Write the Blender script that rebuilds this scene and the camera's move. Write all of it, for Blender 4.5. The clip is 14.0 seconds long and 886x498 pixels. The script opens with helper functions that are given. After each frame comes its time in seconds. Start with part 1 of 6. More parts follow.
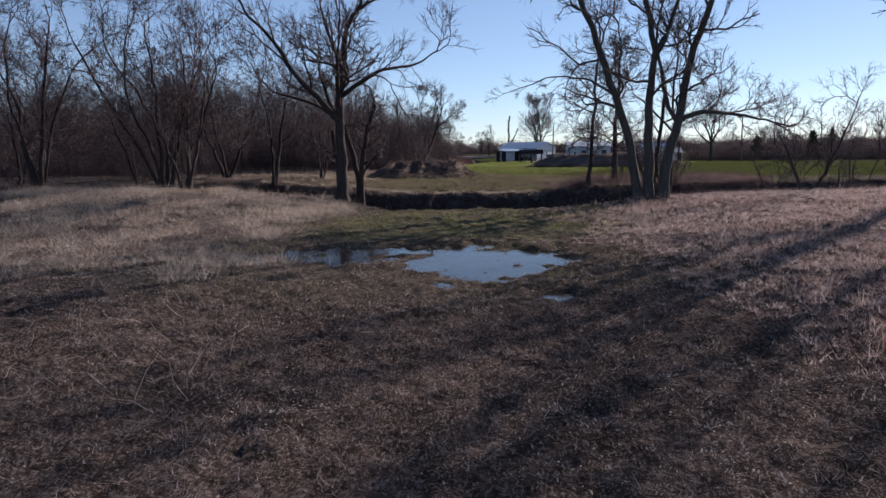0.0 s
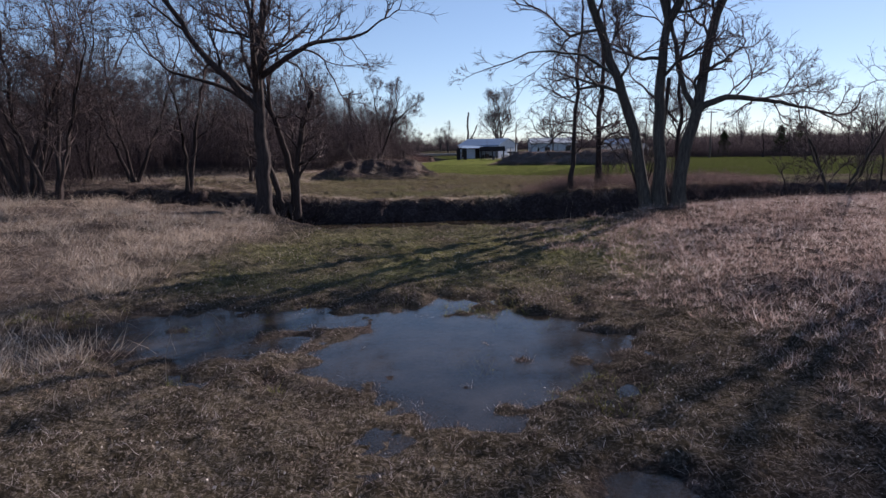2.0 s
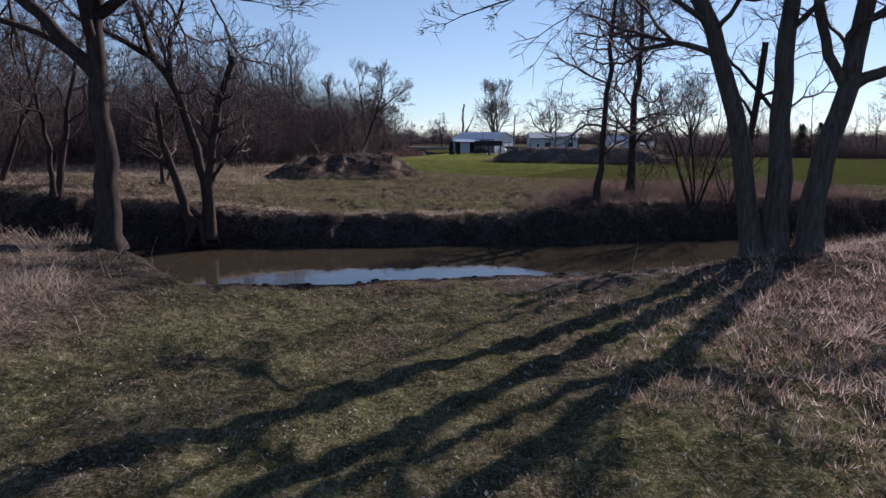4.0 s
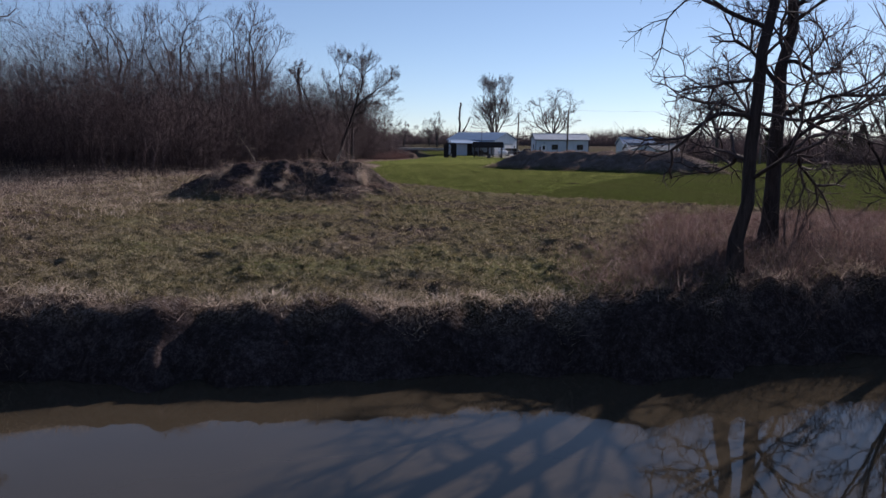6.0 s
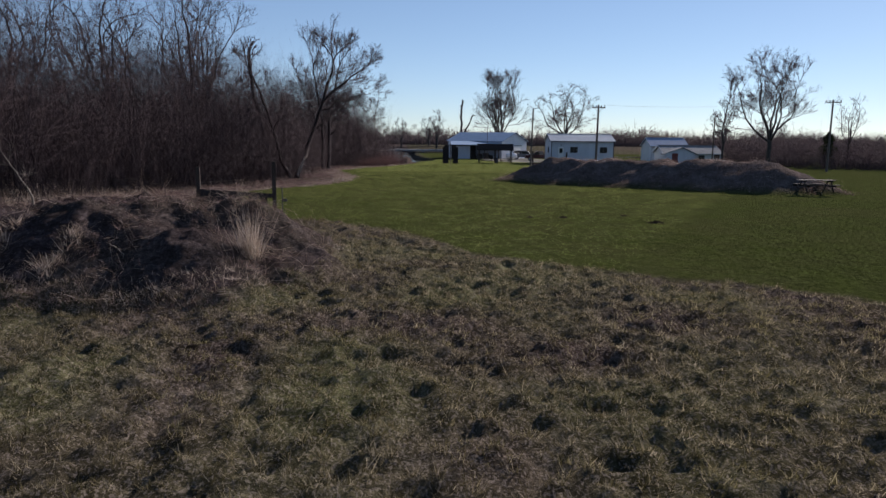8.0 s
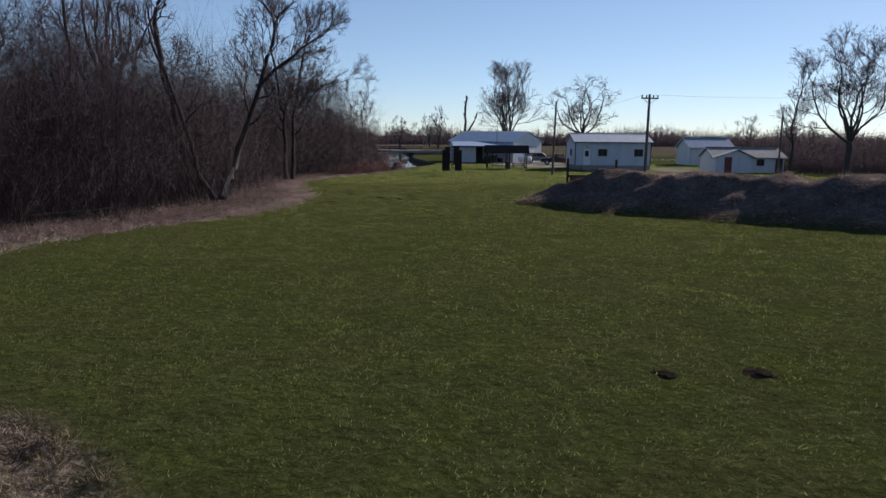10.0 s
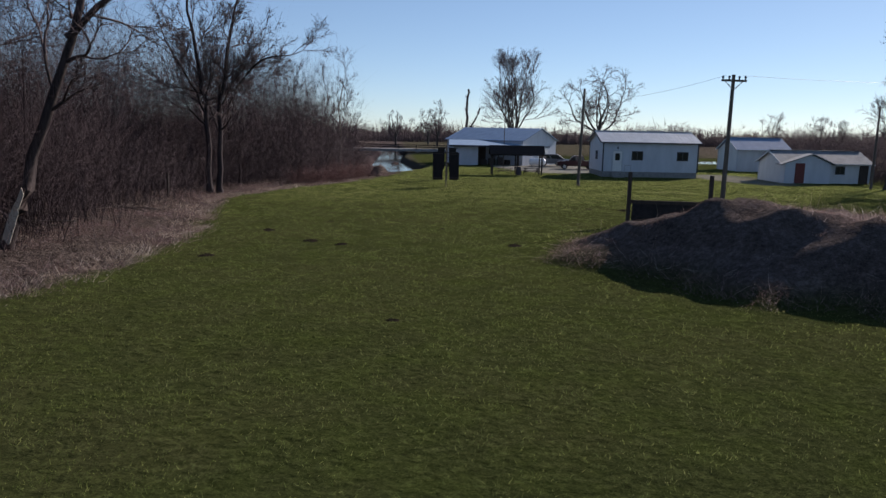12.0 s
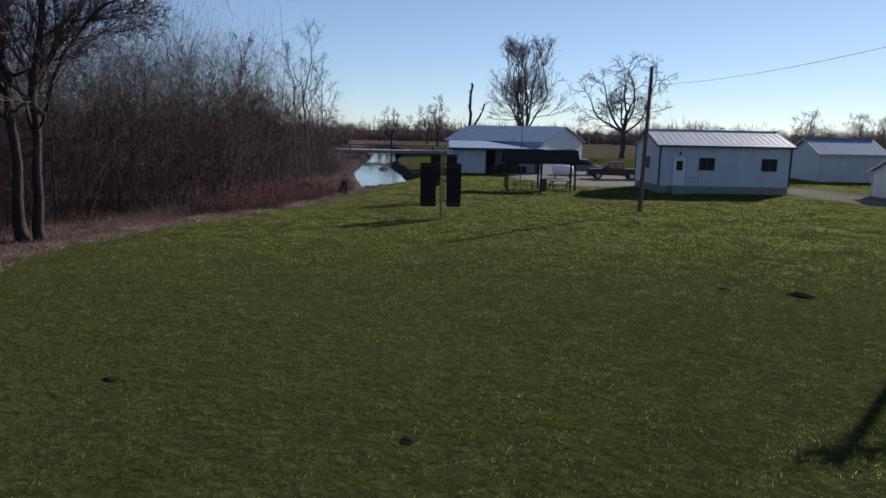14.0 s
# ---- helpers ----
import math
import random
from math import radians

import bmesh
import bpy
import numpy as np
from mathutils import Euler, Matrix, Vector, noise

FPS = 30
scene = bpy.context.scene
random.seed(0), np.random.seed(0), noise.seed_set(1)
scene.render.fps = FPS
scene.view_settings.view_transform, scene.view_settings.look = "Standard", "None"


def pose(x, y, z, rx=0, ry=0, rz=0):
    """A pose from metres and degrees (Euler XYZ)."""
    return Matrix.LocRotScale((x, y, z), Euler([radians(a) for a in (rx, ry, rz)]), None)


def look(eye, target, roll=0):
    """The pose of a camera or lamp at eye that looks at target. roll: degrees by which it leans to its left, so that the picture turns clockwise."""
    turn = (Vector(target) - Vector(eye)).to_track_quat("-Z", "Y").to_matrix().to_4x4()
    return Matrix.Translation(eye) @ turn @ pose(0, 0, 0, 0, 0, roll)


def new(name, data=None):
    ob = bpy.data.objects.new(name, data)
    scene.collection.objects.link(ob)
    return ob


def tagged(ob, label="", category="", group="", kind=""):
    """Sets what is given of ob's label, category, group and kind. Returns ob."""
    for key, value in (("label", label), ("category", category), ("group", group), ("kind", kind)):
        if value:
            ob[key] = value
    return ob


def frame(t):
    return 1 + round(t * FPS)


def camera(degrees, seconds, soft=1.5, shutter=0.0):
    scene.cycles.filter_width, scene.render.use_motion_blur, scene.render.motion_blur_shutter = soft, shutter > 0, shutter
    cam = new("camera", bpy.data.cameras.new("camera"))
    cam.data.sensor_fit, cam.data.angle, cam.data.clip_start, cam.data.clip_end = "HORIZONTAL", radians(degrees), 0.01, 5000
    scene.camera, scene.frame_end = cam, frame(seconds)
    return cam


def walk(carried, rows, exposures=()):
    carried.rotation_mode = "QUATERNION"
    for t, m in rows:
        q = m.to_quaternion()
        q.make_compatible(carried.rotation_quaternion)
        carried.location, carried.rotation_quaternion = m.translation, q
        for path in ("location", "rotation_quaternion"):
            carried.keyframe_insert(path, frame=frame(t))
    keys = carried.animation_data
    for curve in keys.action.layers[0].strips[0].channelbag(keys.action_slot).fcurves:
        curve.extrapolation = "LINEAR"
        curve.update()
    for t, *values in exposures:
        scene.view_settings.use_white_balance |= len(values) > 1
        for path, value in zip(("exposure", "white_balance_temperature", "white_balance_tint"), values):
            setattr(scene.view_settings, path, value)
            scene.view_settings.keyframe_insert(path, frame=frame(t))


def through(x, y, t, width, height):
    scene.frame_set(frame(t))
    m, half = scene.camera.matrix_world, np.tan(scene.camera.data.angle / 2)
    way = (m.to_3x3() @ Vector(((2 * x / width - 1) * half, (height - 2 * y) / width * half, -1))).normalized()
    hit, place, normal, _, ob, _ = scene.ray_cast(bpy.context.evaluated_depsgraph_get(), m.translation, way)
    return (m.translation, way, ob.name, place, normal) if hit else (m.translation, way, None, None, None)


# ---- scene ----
cam = camera(64.8, 14.0)
PATH = [
    (0, (0.006, -0.061, 3.35), (-0.006, 1.918, 3.063), -0.9),
    (0.5, (0.024, 1.388, 3.35), (0.107, 3.365, 3.061), -0.9),
    (1, (0.047, 3.391, 3.367), (0.142, 5.367, 3.075), -0.9),
    (1.5, (0.119, 5.959, 3.372), (0.213, 7.935, 3.078), -1.1),
    (2, (0.243, 8.975, 3.334), (0.347, 10.95, 3.037), -1.1),
    (2.5, (0.386, 12.337, 3.309), (0.494, 14.311, 3.01), -1.2),
    (2.7, (0.475, 13.678, 3.334), (0.581, 15.653, 3.031), -1.2),
    (4.8, (2.336, 26.981, 3.349), (2.469, 28.951, 3.031), 0.7),
    (5, (2.429, 28.69, 3.329), (2.563, 30.66, 3.015), 0.6),
    (5.5, (2.832, 33.59, 3.294), (2.966, 35.561, 2.979), 0.5),
    (6, (3.191, 38.34, 3.341), (3.326, 40.311, 3.025), 0.6),
    (6.5, (3.619, 43.382, 3.451), (3.755, 45.352, 3.136), 0.7),
    (7, (4.044, 48.552, 3.535), (4.18, 50.522, 3.218), 0.8),
    (7.5, (4.504, 53.748, 3.58), (4.637, 55.718, 3.262), 0.6),
    (8, (4.943, 58.978, 3.698), (5.074, 60.948, 3.379), 0.6),
    (8.5, (5.396, 64.351, 3.789), (5.523, 66.321, 3.468), 0.6),
    (9, (5.854, 69.63, 3.738), (5.981, 71.599, 3.416), 0.6),
    (9.2, (5.981, 71.721, 3.757), (6.104, 73.691, 3.437), 0.3),
    (11.3, (8.124, 91.597, 3.862), (8.241, 93.566, 3.533), 1.2),
    (11.5, (8.307, 93.62, 3.871), (8.424, 95.589, 3.541), 1.0),
    (12, (8.786, 98.848, 3.844), (8.903, 100.817, 3.513), 1.1),
    (12.5, (9.224, 104.02, 3.805), (9.338, 105.989, 3.472), 1.0),
    (13, (9.629, 109.19, 3.855), (9.742, 111.159, 3.52), 1.0),
    (13.5, (10.013, 114.435, 3.89), (10.125, 116.404, 3.555), 0.9),
    (14, (10.428, 119.508, 3.938), (10.538, 121.477, 3.602), 1.1),
]
walk(cam, [(t, look(eye, target, roll)) for t, eye, target, roll in PATH],
     [(0.0, 0.66, 6430, 21), (2.5, 0.64, 6410, 22), (5.5, 0.6, 6400, 22), (7.0, 0.47, 6430, 19), (9.0, 0.46, 6430, 18), (14.0, 0.47, 6420, 17)])

# ---- sun, sky, exposure ----
SUN_AZ, SUN_EL = radians(44.3), radians(24)          # to the right of straight ahead, above the horizon
to_sun = Vector((math.sin(SUN_AZ) * math.cos(SUN_EL), math.cos(SUN_AZ) * math.cos(SUN_EL), math.sin(SUN_EL)))
sun = new("sun", bpy.data.lights.new("sun", "SUN"))
sun.data.energy, sun.data.angle, sun.data.color = 4.5, radians(0.53), (1.0, 0.93, 0.84)
sun.matrix_world = look((0, 0, 60), Vector((0, 0, 60)) - to_sun)
world = bpy.data.worlds.new("world")
scene.world = world
world.use_nodes = True
wn = world.node_tree.nodes
sky = wn.new("ShaderNodeTexSky")
sky.sky_type, sky.sun_disc = "NISHITA", False
sky.sun_elevation, sky.sun_rotation = SUN_EL, SUN_AZ
sky.altitude, sky.air_density, sky.dust_density, sky.ozone_density = 2600, 1.0, 0.4, 2.6
wn["Background"].inputs["Strength"].default_value = 0.115
soften = wn.new("ShaderNodeGamma")
soften.inputs["Gamma"].default_value = 0.75
cast = wn.new("ShaderNodeMix")
cast.data_type, cast.blend_type = "RGBA", "MULTIPLY"
cast.inputs[0].default_value = 1.0
cast.inputs[7].default_value = (0.895, 1.0, 1.055, 1)
world.node_tree.links.new(sky.outputs[0], soften.inputs["Color"])
world.node_tree.links.new(soften.outputs[0], cast.inputs[6])
world.node_tree.links.new(cast.outputs[2], wn["Background"].inputs["Color"])

# ---- materials ----


class Nodes:
    """A node material under construction."""

    def __init__(self, name, rough=0.8, metal=0.0, spec=0.3):
        self.mat = bpy.data.materials.new(name)
        self.mat.use_nodes = True
        self.tree = self.mat.node_tree
        self.bsdf = self.tree.nodes["Principled BSDF"]
        self.out = self.tree.nodes["Material Output"]
        self.bsdf.inputs["Roughness"].default_value = rough
        self.bsdf.inputs["Metallic"].default_value = metal
        self.bsdf.inputs["Specular IOR Level"].default_value = spec

    def node(self, kind, **values):
        n = self.tree.nodes.new(kind)
        for k, v in values.items():
            n.inputs[k].default_value = v
        return n

    def link(self, a, b):
        self.tree.links.new(a, b)

    def where(self, world_space=True):
        if world_space:
            return self.node("ShaderNodeNewGeometry").outputs["Position"]
        return self.node("ShaderNodeTexCoord").outputs["Object"]

    def noise(self, scale, detail=4.0, rough=0.6, stretch=None, world_space=True):
        v = self.where(world_space)
        if stretch:
            m = self.node("ShaderNodeMapping")
            m.inputs["Scale"].default_value = stretch
            self.link(v, m.inputs["Vector"])
            v = m.outputs[0]
        n = self.node("ShaderNodeTexNoise", Scale=scale, Detail=detail, Roughness=rough)
        self.link(v, n.inputs["Vector"])
        return n.outputs["Fac"]

    def ramp(self, fac, stops):
        r = self.node("ShaderNodeValToRGB")
        e = r.color_ramp.elements
        while len(e) < len(stops):
            e.new(0.5)
        for k, (p, c) in enumerate(stops):
            e[k].position, e[k].color = p, (*c, 1) if len(c) == 3 else c
        self.link(fac, r.inputs[0])
        return r.outputs[0]

    def mix(self, fac, a, b, kind="MIX"):
        m = self.node("ShaderNodeMix")
        m.data_type, m.blend_type = "RGBA", kind
        if isinstance(fac, (int, float)):
            m.inputs[0].default_value = fac
        else:
            self.link(fac, m.inputs[0])
        for sock, v in ((m.inputs[6], a), (m.inputs[7], b)):
            if isinstance(v, tuple):
                sock.default_value = (*v, 1)
            else:
                self.link(v, sock)
        return m.outputs[2]

    def math(self, op, a, b=0.0, clamp=False):
        m = self.node("ShaderNodeMath")
        m.operation, m.use_clamp = op, clamp
        for sock, v in ((m.inputs[0], a), (m.inputs[1], b)):
            if isinstance(v, (int, float)):
                sock.default_value = v
            else:
                self.link(v, sock)
        return m.outputs[0]

    def attr(self, name):
        a = self.node("ShaderNodeAttribute")
        a.attribute_name = name
        return a.outputs["Fac"]

    def bump(self, height, strength, distance):
        b = self.node("ShaderNodeBump", Strength=strength, Distance=distance)
        self.link(height, b.inputs["Height"])
        self.link(b.outputs[0], self.bsdf.inputs["Normal"])

    def colour(self, c):
        if isinstance(c, tuple):
            self.bsdf.inputs["Base Color"].default_value = (*c, 1)
        else:
            self.link(c, self.bsdf.inputs["Base Color"])
        return self


def plain(name, a, b, scale=6.0, rough=0.7, bump=0.2, dist=0.004, metal=0.0, spec=0.3, stretch=None, fine=60.0):
    """A surface that varies between two colours at two scales, with fine relief."""
    m = Nodes(name, rough, metal, spec)
    big = m.noise(scale, 3, 0.6, stretch, False)
    small = m.noise(fine, 3, 0.7, stretch, False)
    f = m.math("ADD", m.math("MULTIPLY", big, 0.65), m.math("MULTIPLY", small, 0.35))
    m.colour(m.ramp(f, [(0.32, a), (0.68, b)]))
    if bump:
        m.bump(small, bump, dist)
    return m.mat


def blades(name, stops, through=0.35, rough=0.75, patches=None):
    """Grass and dead stalks: one colour per blade, some light passing through."""
    m = Nodes(name, rough, 0, 0.0)
    rnd = m.node("ShaderNodeNewGeometry").outputs["Random Per Island"]
    patch = m.noise(0.35, 3, 0.6)
    f = m.math("ADD", m.math("MULTIPLY", rnd, 0.75), m.math("MULTIPLY", patch, 0.35), True)
    c = m.ramp(f, stops)
    if patches:
        c = m.mix(m.ramp(m.math("ADD", m.math("MULTIPLY", m.noise(0.9, 4, 0.65), 0.6), m.math("MULTIPLY", m.noise(0.2, 4, 0.6), 0.4)), [(0.42, (0, 0, 0)), (0.62, (0.75, 0.75, 0.75))]), c, m.ramp(rnd, patches))
    m.colour(c)
    tr = m.node("ShaderNodeBsdfTranslucent")
    m.link(c, tr.inputs["Color"])
    mx = m.node("ShaderNodeMixShader", Fac=through)
    m.link(m.bsdf.outputs[0], mx.inputs[1])
    m.link(tr.outputs[0], mx.inputs[2])
    m.link(mx.outputs[0], m.out.inputs["Surface"])
    return m.mat


def ground_material():
    m = Nodes("ground_soil", 1.0, 0, 0.0)
    big, mid, fine, grit = m.noise(0.12, 4), m.noise(1.1, 5, 0.7), m.noise(6.5, 5, 0.8), m.noise(24, 4, 0.85)
    f = m.math("ADD", m.math("ADD", m.math("MULTIPLY", mid, 0.25), m.math("MULTIPLY", fine, 0.45)), m.math("MULTIPLY", grit, 0.30))
    litter = m.ramp(f, [(0.38, (0.0092, 0.0067, 0.0062)), (0.5, (0.049, 0.0352, 0.031)), (0.64, (0.2, 0.15, 0.132))])
    straw = m.ramp(f, [(0.38, (0.0225, 0.0167, 0.015)), (0.5, (0.112, 0.0851, 0.071)), (0.64, (0.33, 0.266, 0.23))])
    moss = m.ramp(f, [(0.38, (0.0231, 0.0242, 0.00988)), (0.5, (0.0966, 0.103, 0.0397)), (0.64, (0.284, 0.276, 0.132))])
    turf = m.math("ADD", m.math("ADD", m.math("MULTIPLY", m.noise(2.6, 4, 0.7), 0.22), m.math("MULTIPLY", fine, 0.38)), m.math("MULTIPLY", grit, 0.40))
    lawn = m.ramp(turf, [(0.34, (0.006, 0.008, 0.003)), (0.5, (0.027, 0.034, 0.010)), (0.68, (0.098, 0.11, 0.037))])
    fresh = m.ramp(turf, [(0.34, (0.007, 0.010, 0.003)), (0.5, (0.03, 0.041, 0.009)), (0.68, (0.105, 0.124, 0.035))])
    lawn = m.mix(m.ramp(m.noise(0.9, 4, 0.65), [(0.42, (0, 0, 0)), (0.62, (1, 1, 1))]), lawn, fresh)
    worn = m.ramp(turf, [(0.34, (0.009, 0.009, 0.004)), (0.5, (0.04, 0.04, 0.015)), (0.68, (0.12, 0.118, 0.05))])
    lawn = m.mix(m.ramp(m.noise(0.2, 4, 0.6), [(0.45, (0, 0, 0)), (0.68, (0.6, 0.6, 0.6))]), lawn, worn)
    mud = m.ramp(f, [(0.38, (0.016, 0.012, 0.0128)), (0.5, (0.045, 0.034, 0.036)), (0.64, (0.15, 0.12, 0.125))])
    bare = m.ramp(f, [(0.38, (0.04, 0.031, 0.029)), (0.5, (0.115, 0.092, 0.087)), (0.64, (0.26, 0.215, 0.2))])
    stone = m.ramp(fine, [(0.35, (0.16, 0.145, 0.13)), (0.65, (0.34, 0.32, 0.29))])
    c = litter
    wob = m.math("MULTIPLY", m.math("SUBTRACT", mid, 0.5), 1.1)
    for key, col in (("straw", straw), ("moss", moss), ("lawn", lawn), ("mud", mud), ("bare", bare), ("gravel", stone)):
        w = m.attr(key)
        w = m.math("ADD", w, m.math("MULTIPLY", wob, m.math("MULTIPLY", w, m.math("SUBTRACT", 1.0, w))), True) if key != "lawn" else w
        c = m.mix(w, c, col)
    c = m.mix(m.math("MULTIPLY", big, 0.35), c, m.mix(0.5, c, (0.06, 0.048, 0.036)))
    fleck = m.math("GREATER_THAN", m.noise(34, 2, 0.5, (1.0, 0.35, 0.6)), 0.60)
    fleck2 = m.math("GREATER_THAN", m.noise(38, 2, 0.5, (0.35, 1.0, 0.6)), 0.61)
    wild = m.math("MULTIPLY", m.math("ADD", fleck, fleck2, True), m.math("SUBTRACT", 1.0, m.math("ADD", m.math("ADD", m.attr("lawn"), m.attr("mud"), True), m.attr("bare"), True)))
    c = m.mix(m.math("MULTIPLY", wild, 0.38), c, m.mix(0.5, c, (0.62, 0.52, 0.47)))
    m.colour(c)
    m.bsdf.inputs["Sheen Roughness"].default_value = 0.45
    m.bsdf.inputs["Sheen Tint"].default_value = (0.56, 0.62, 0.2, 1)
    m.link(m.math("ADD", m.math("MULTIPLY", m.attr("lawn"), 0.06), 0.01), m.bsdf.inputs["Sheen Weight"])
    clump = m.noise(5.0, 1.5, 0.5)
    rough = m.math("ADD", m.math("ADD", m.math("MULTIPLY", clump, 0.55), m.math("MULTIPLY", fine, 0.3)), m.math("MULTIPLY", grit, 0.15))
    m.bump(m.math("MULTIPLY", rough, m.math("SUBTRACT", 1.0, m.math("MULTIPLY", m.attr("lawn"), 0.35))), 1.0, 0.3)
    return m.mat


def water_material(name, tint, ripple, rough=0.03):
    m = Nodes(name, rough, 0, 0.5)
    m.bsdf.inputs["IOR"].default_value = 1.42
    m.colour(m.ramp(m.noise(0.25, 3), [(0.3, tuple(v * 0.8 for v in tint)), (0.7, tint)]))
    m.bump(m.noise(1.6, 3, 0.5), ripple, 0.02)
    return m.mat


def clear_water(name, murk, ripple):
    """Shallow water: the bed shows through, the sky glances off the top."""
    m = Nodes(name, 0.9, 0, 0.0)
    m.colour(murk)
    b = m.node("ShaderNodeBump", Strength=ripple, Distance=0.02)
    m.link(m.noise(1.6, 3, 0.5), b.inputs["Height"])
    see = m.node("ShaderNodeBsdfTransparent")
    see.inputs["Color"].default_value = (0.8, 0.76, 0.7, 1)
    body = m.node("ShaderNodeMixShader")
    m.link(m.ramp(m.noise(1.1, 4, 0.65), [(0.35, (0.25, 0.25, 0.25)), (0.7, (0.75, 0.75, 0.75))]), body.inputs[0])
    m.link(see.outputs[0], body.inputs[1])
    m.link(m.bsdf.outputs[0], body.inputs[2])
    gloss = m.node("ShaderNodeBsdfGlossy", Roughness=0.09)
    m.link(b.outputs[0], gloss.inputs["Normal"])
    fr = m.node("ShaderNodeFresnel", IOR=1.33)
    m.link(b.outputs[0], fr.inputs["Normal"])
    top = m.node("ShaderNodeMixShader")
    m.link(fr.outputs[0], top.inputs[0])
    m.link(body.outputs[0], top.inputs[1])
    m.link(gloss.outputs[0], top.inputs[2])
    m.link(top.outputs[0], m.out.inputs["Surface"])
    return m.mat


def bark(name, dark, light, scale=5.0):
    m = Nodes(name, 0.9, 0, 0.2)
    ridges = m.noise(scale, 5, 0.75, (2.4, 2.4, 0.35))
    blotch = m.noise(0.9, 3)
    c = m.ramp(ridges, [(0.35, dark), (0.68, light)])
    m.colour(m.mix(m.math("MULTIPLY", blotch, 0.5), c, dark))
    m.bump(ridges, 0.8, 0.03)
    return m.mat


def metal_sheet(name, a, b, pitch, rough=0.45, axis=0, deep=0.6):
    """Ribbed sheet metal: ribs along one axis of the object."""
    m = Nodes(name, rough, 0.0, 0.5)
    sep = m.node("ShaderNodeSeparateXYZ")
    m.link(m.where(False), sep.inputs[0])
    w = m.math("ABSOLUTE", m.math("SUBTRACT", m.math("FRACT", m.math("MULTIPLY", sep.outputs[axis], 1 / pitch)), 0.5))
    rib = m.math("GREATER_THAN", w, 0.42)
    stain = m.noise(1.3, 4, 0.6, (1, 1, 0.3), False)
    m.colour(m.ramp(stain, [(0.3, a), (0.7, b)]))
    m.bump(rib, deep, 0.02)
    return m.mat


GROUND = ground_material()
CREEK = water_material("creek_water", (0.056, 0.045, 0.031), 0.08, 0.03)
RIFFLE = water_material("riffle_water", (0.056, 0.047, 0.035), 0.5, 0.05)
PUDDLE = clear_water("puddle_water", (0.066, 0.058, 0.054), 0.05)
FLOOD = water_material("flood_water", (0.056, 0.047, 0.037), 0.05, 0.02)
BARK_OAK = bark("bark_dark", (0.022, 0.016, 0.016), (0.088, 0.065, 0.06))
BARK_GREY = bark("bark_grey", (0.035, 0.03, 0.028), (0.13, 0.115, 0.10))
BARK_WOODS = bark("bark_woods", (0.024, 0.018, 0.019), (0.08, 0.061, 0.06))
BARK_DEAD = bark("bark_bleached", (0.08, 0.065, 0.055), (0.34, 0.29, 0.25), 7)
BARK_WET = bark("dark_wet_bark", (0.022, 0.015, 0.014), (0.095, 0.068, 0.062), 6)
TWIG = bark("twig_bark", (0.055, 0.040, 0.040), (0.155, 0.115, 0.112), 9)
TWIG_RED = bark("twig_red_brown", (0.038, 0.0275, 0.0295), (0.108, 0.077, 0.08), 9)
RED_STEM = bark("red_stems", (0.07, 0.036, 0.034), (0.17, 0.088, 0.08), 9)
STRAW = blades("dry_straw", [(0.1, (0.108, 0.0792, 0.0629)), (0.4, (0.3, 0.233, 0.183)), (0.75, (0.54, 0.446, 0.367)), (0.95, (0.7, 0.624, 0.556))], 0.5)
RUSSET = blades("russet_weeds", [(0.1, (0.06, 0.04, 0.037)), (0.45, (0.235, 0.16, 0.143)), (0.75, (0.47, 0.355, 0.318)), (0.95, (0.74, 0.68, 0.65))], 0.55)
MIXED = blades("meadow_blades", [(0.1, (0.019, 0.0155, 0.0075)), (0.35, (0.057, 0.046, 0.024)), (0.65, (0.145, 0.116, 0.07)), (0.95, (0.5, 0.43, 0.33))], 0.6, 0.75, [(0.1, (0.029, 0.029, 0.009)), (0.5, (0.1, 0.094, 0.034)), (0.9, (0.28, 0.24, 0.115))])
BRAMBLE = blades("dark_bramble", [(0.1, (0.045, 0.029, 0.029)), (0.5, (0.14, 0.092, 0.087)), (0.8, (0.27, 0.19, 0.175)), (0.97, (0.5, 0.41, 0.38))], 0.45)
LITTER = blades("matted_grass", [(0.1, (0.022, 0.015, 0.0142)), (0.45, (0.082, 0.059, 0.051)), (0.75, (0.27, 0.205, 0.183)), (0.95, (0.74, 0.66, 0.64))], 0.45)
LAWN = blades("lawn_blades", [(0.1, (0.055, 0.07, 0.022)), (0.5, (0.142, 0.167, 0.057)), (0.8, (0.25, 0.268, 0.1)), (0.97, (0.33, 0.315, 0.15))], 0.74, 0.75, [(0.1, (0.051, 0.074, 0.016)), (0.5, (0.14, 0.182, 0.04)), (0.9, (0.27, 0.3, 0.082))])
MOSS = blades("olive_blades", [(0.1, (0.031, 0.0358, 0.00912)), (0.5, (0.109, 0.118, 0.0319)), (0.85, (0.299, 0.275, 0.103))], 0.5)
LEAF = blades("fallen_leaf", [(0.1, (0.14, 0.096, 0.07)), (0.5, (0.32, 0.25, 0.195)), (0.9, (0.64, 0.57, 0.51))], 0.25, 0.6)
NEEDLE = blades("cedar_needles", [(0.1, (0.018, 0.026, 0.012)), (0.6, (0.04, 0.05, 0.024)), (0.95, (0.07, 0.075, 0.035))], 0.2)
SIDING = metal_sheet("white_steel_siding", (0.47, 0.5, 0.55), (0.56, 0.59, 0.64), 0.23)
SIDING_DULL = metal_sheet("pale_grey_siding", (0.48, 0.50, 0.52), (0.58, 0.60, 0.62), 0.23)
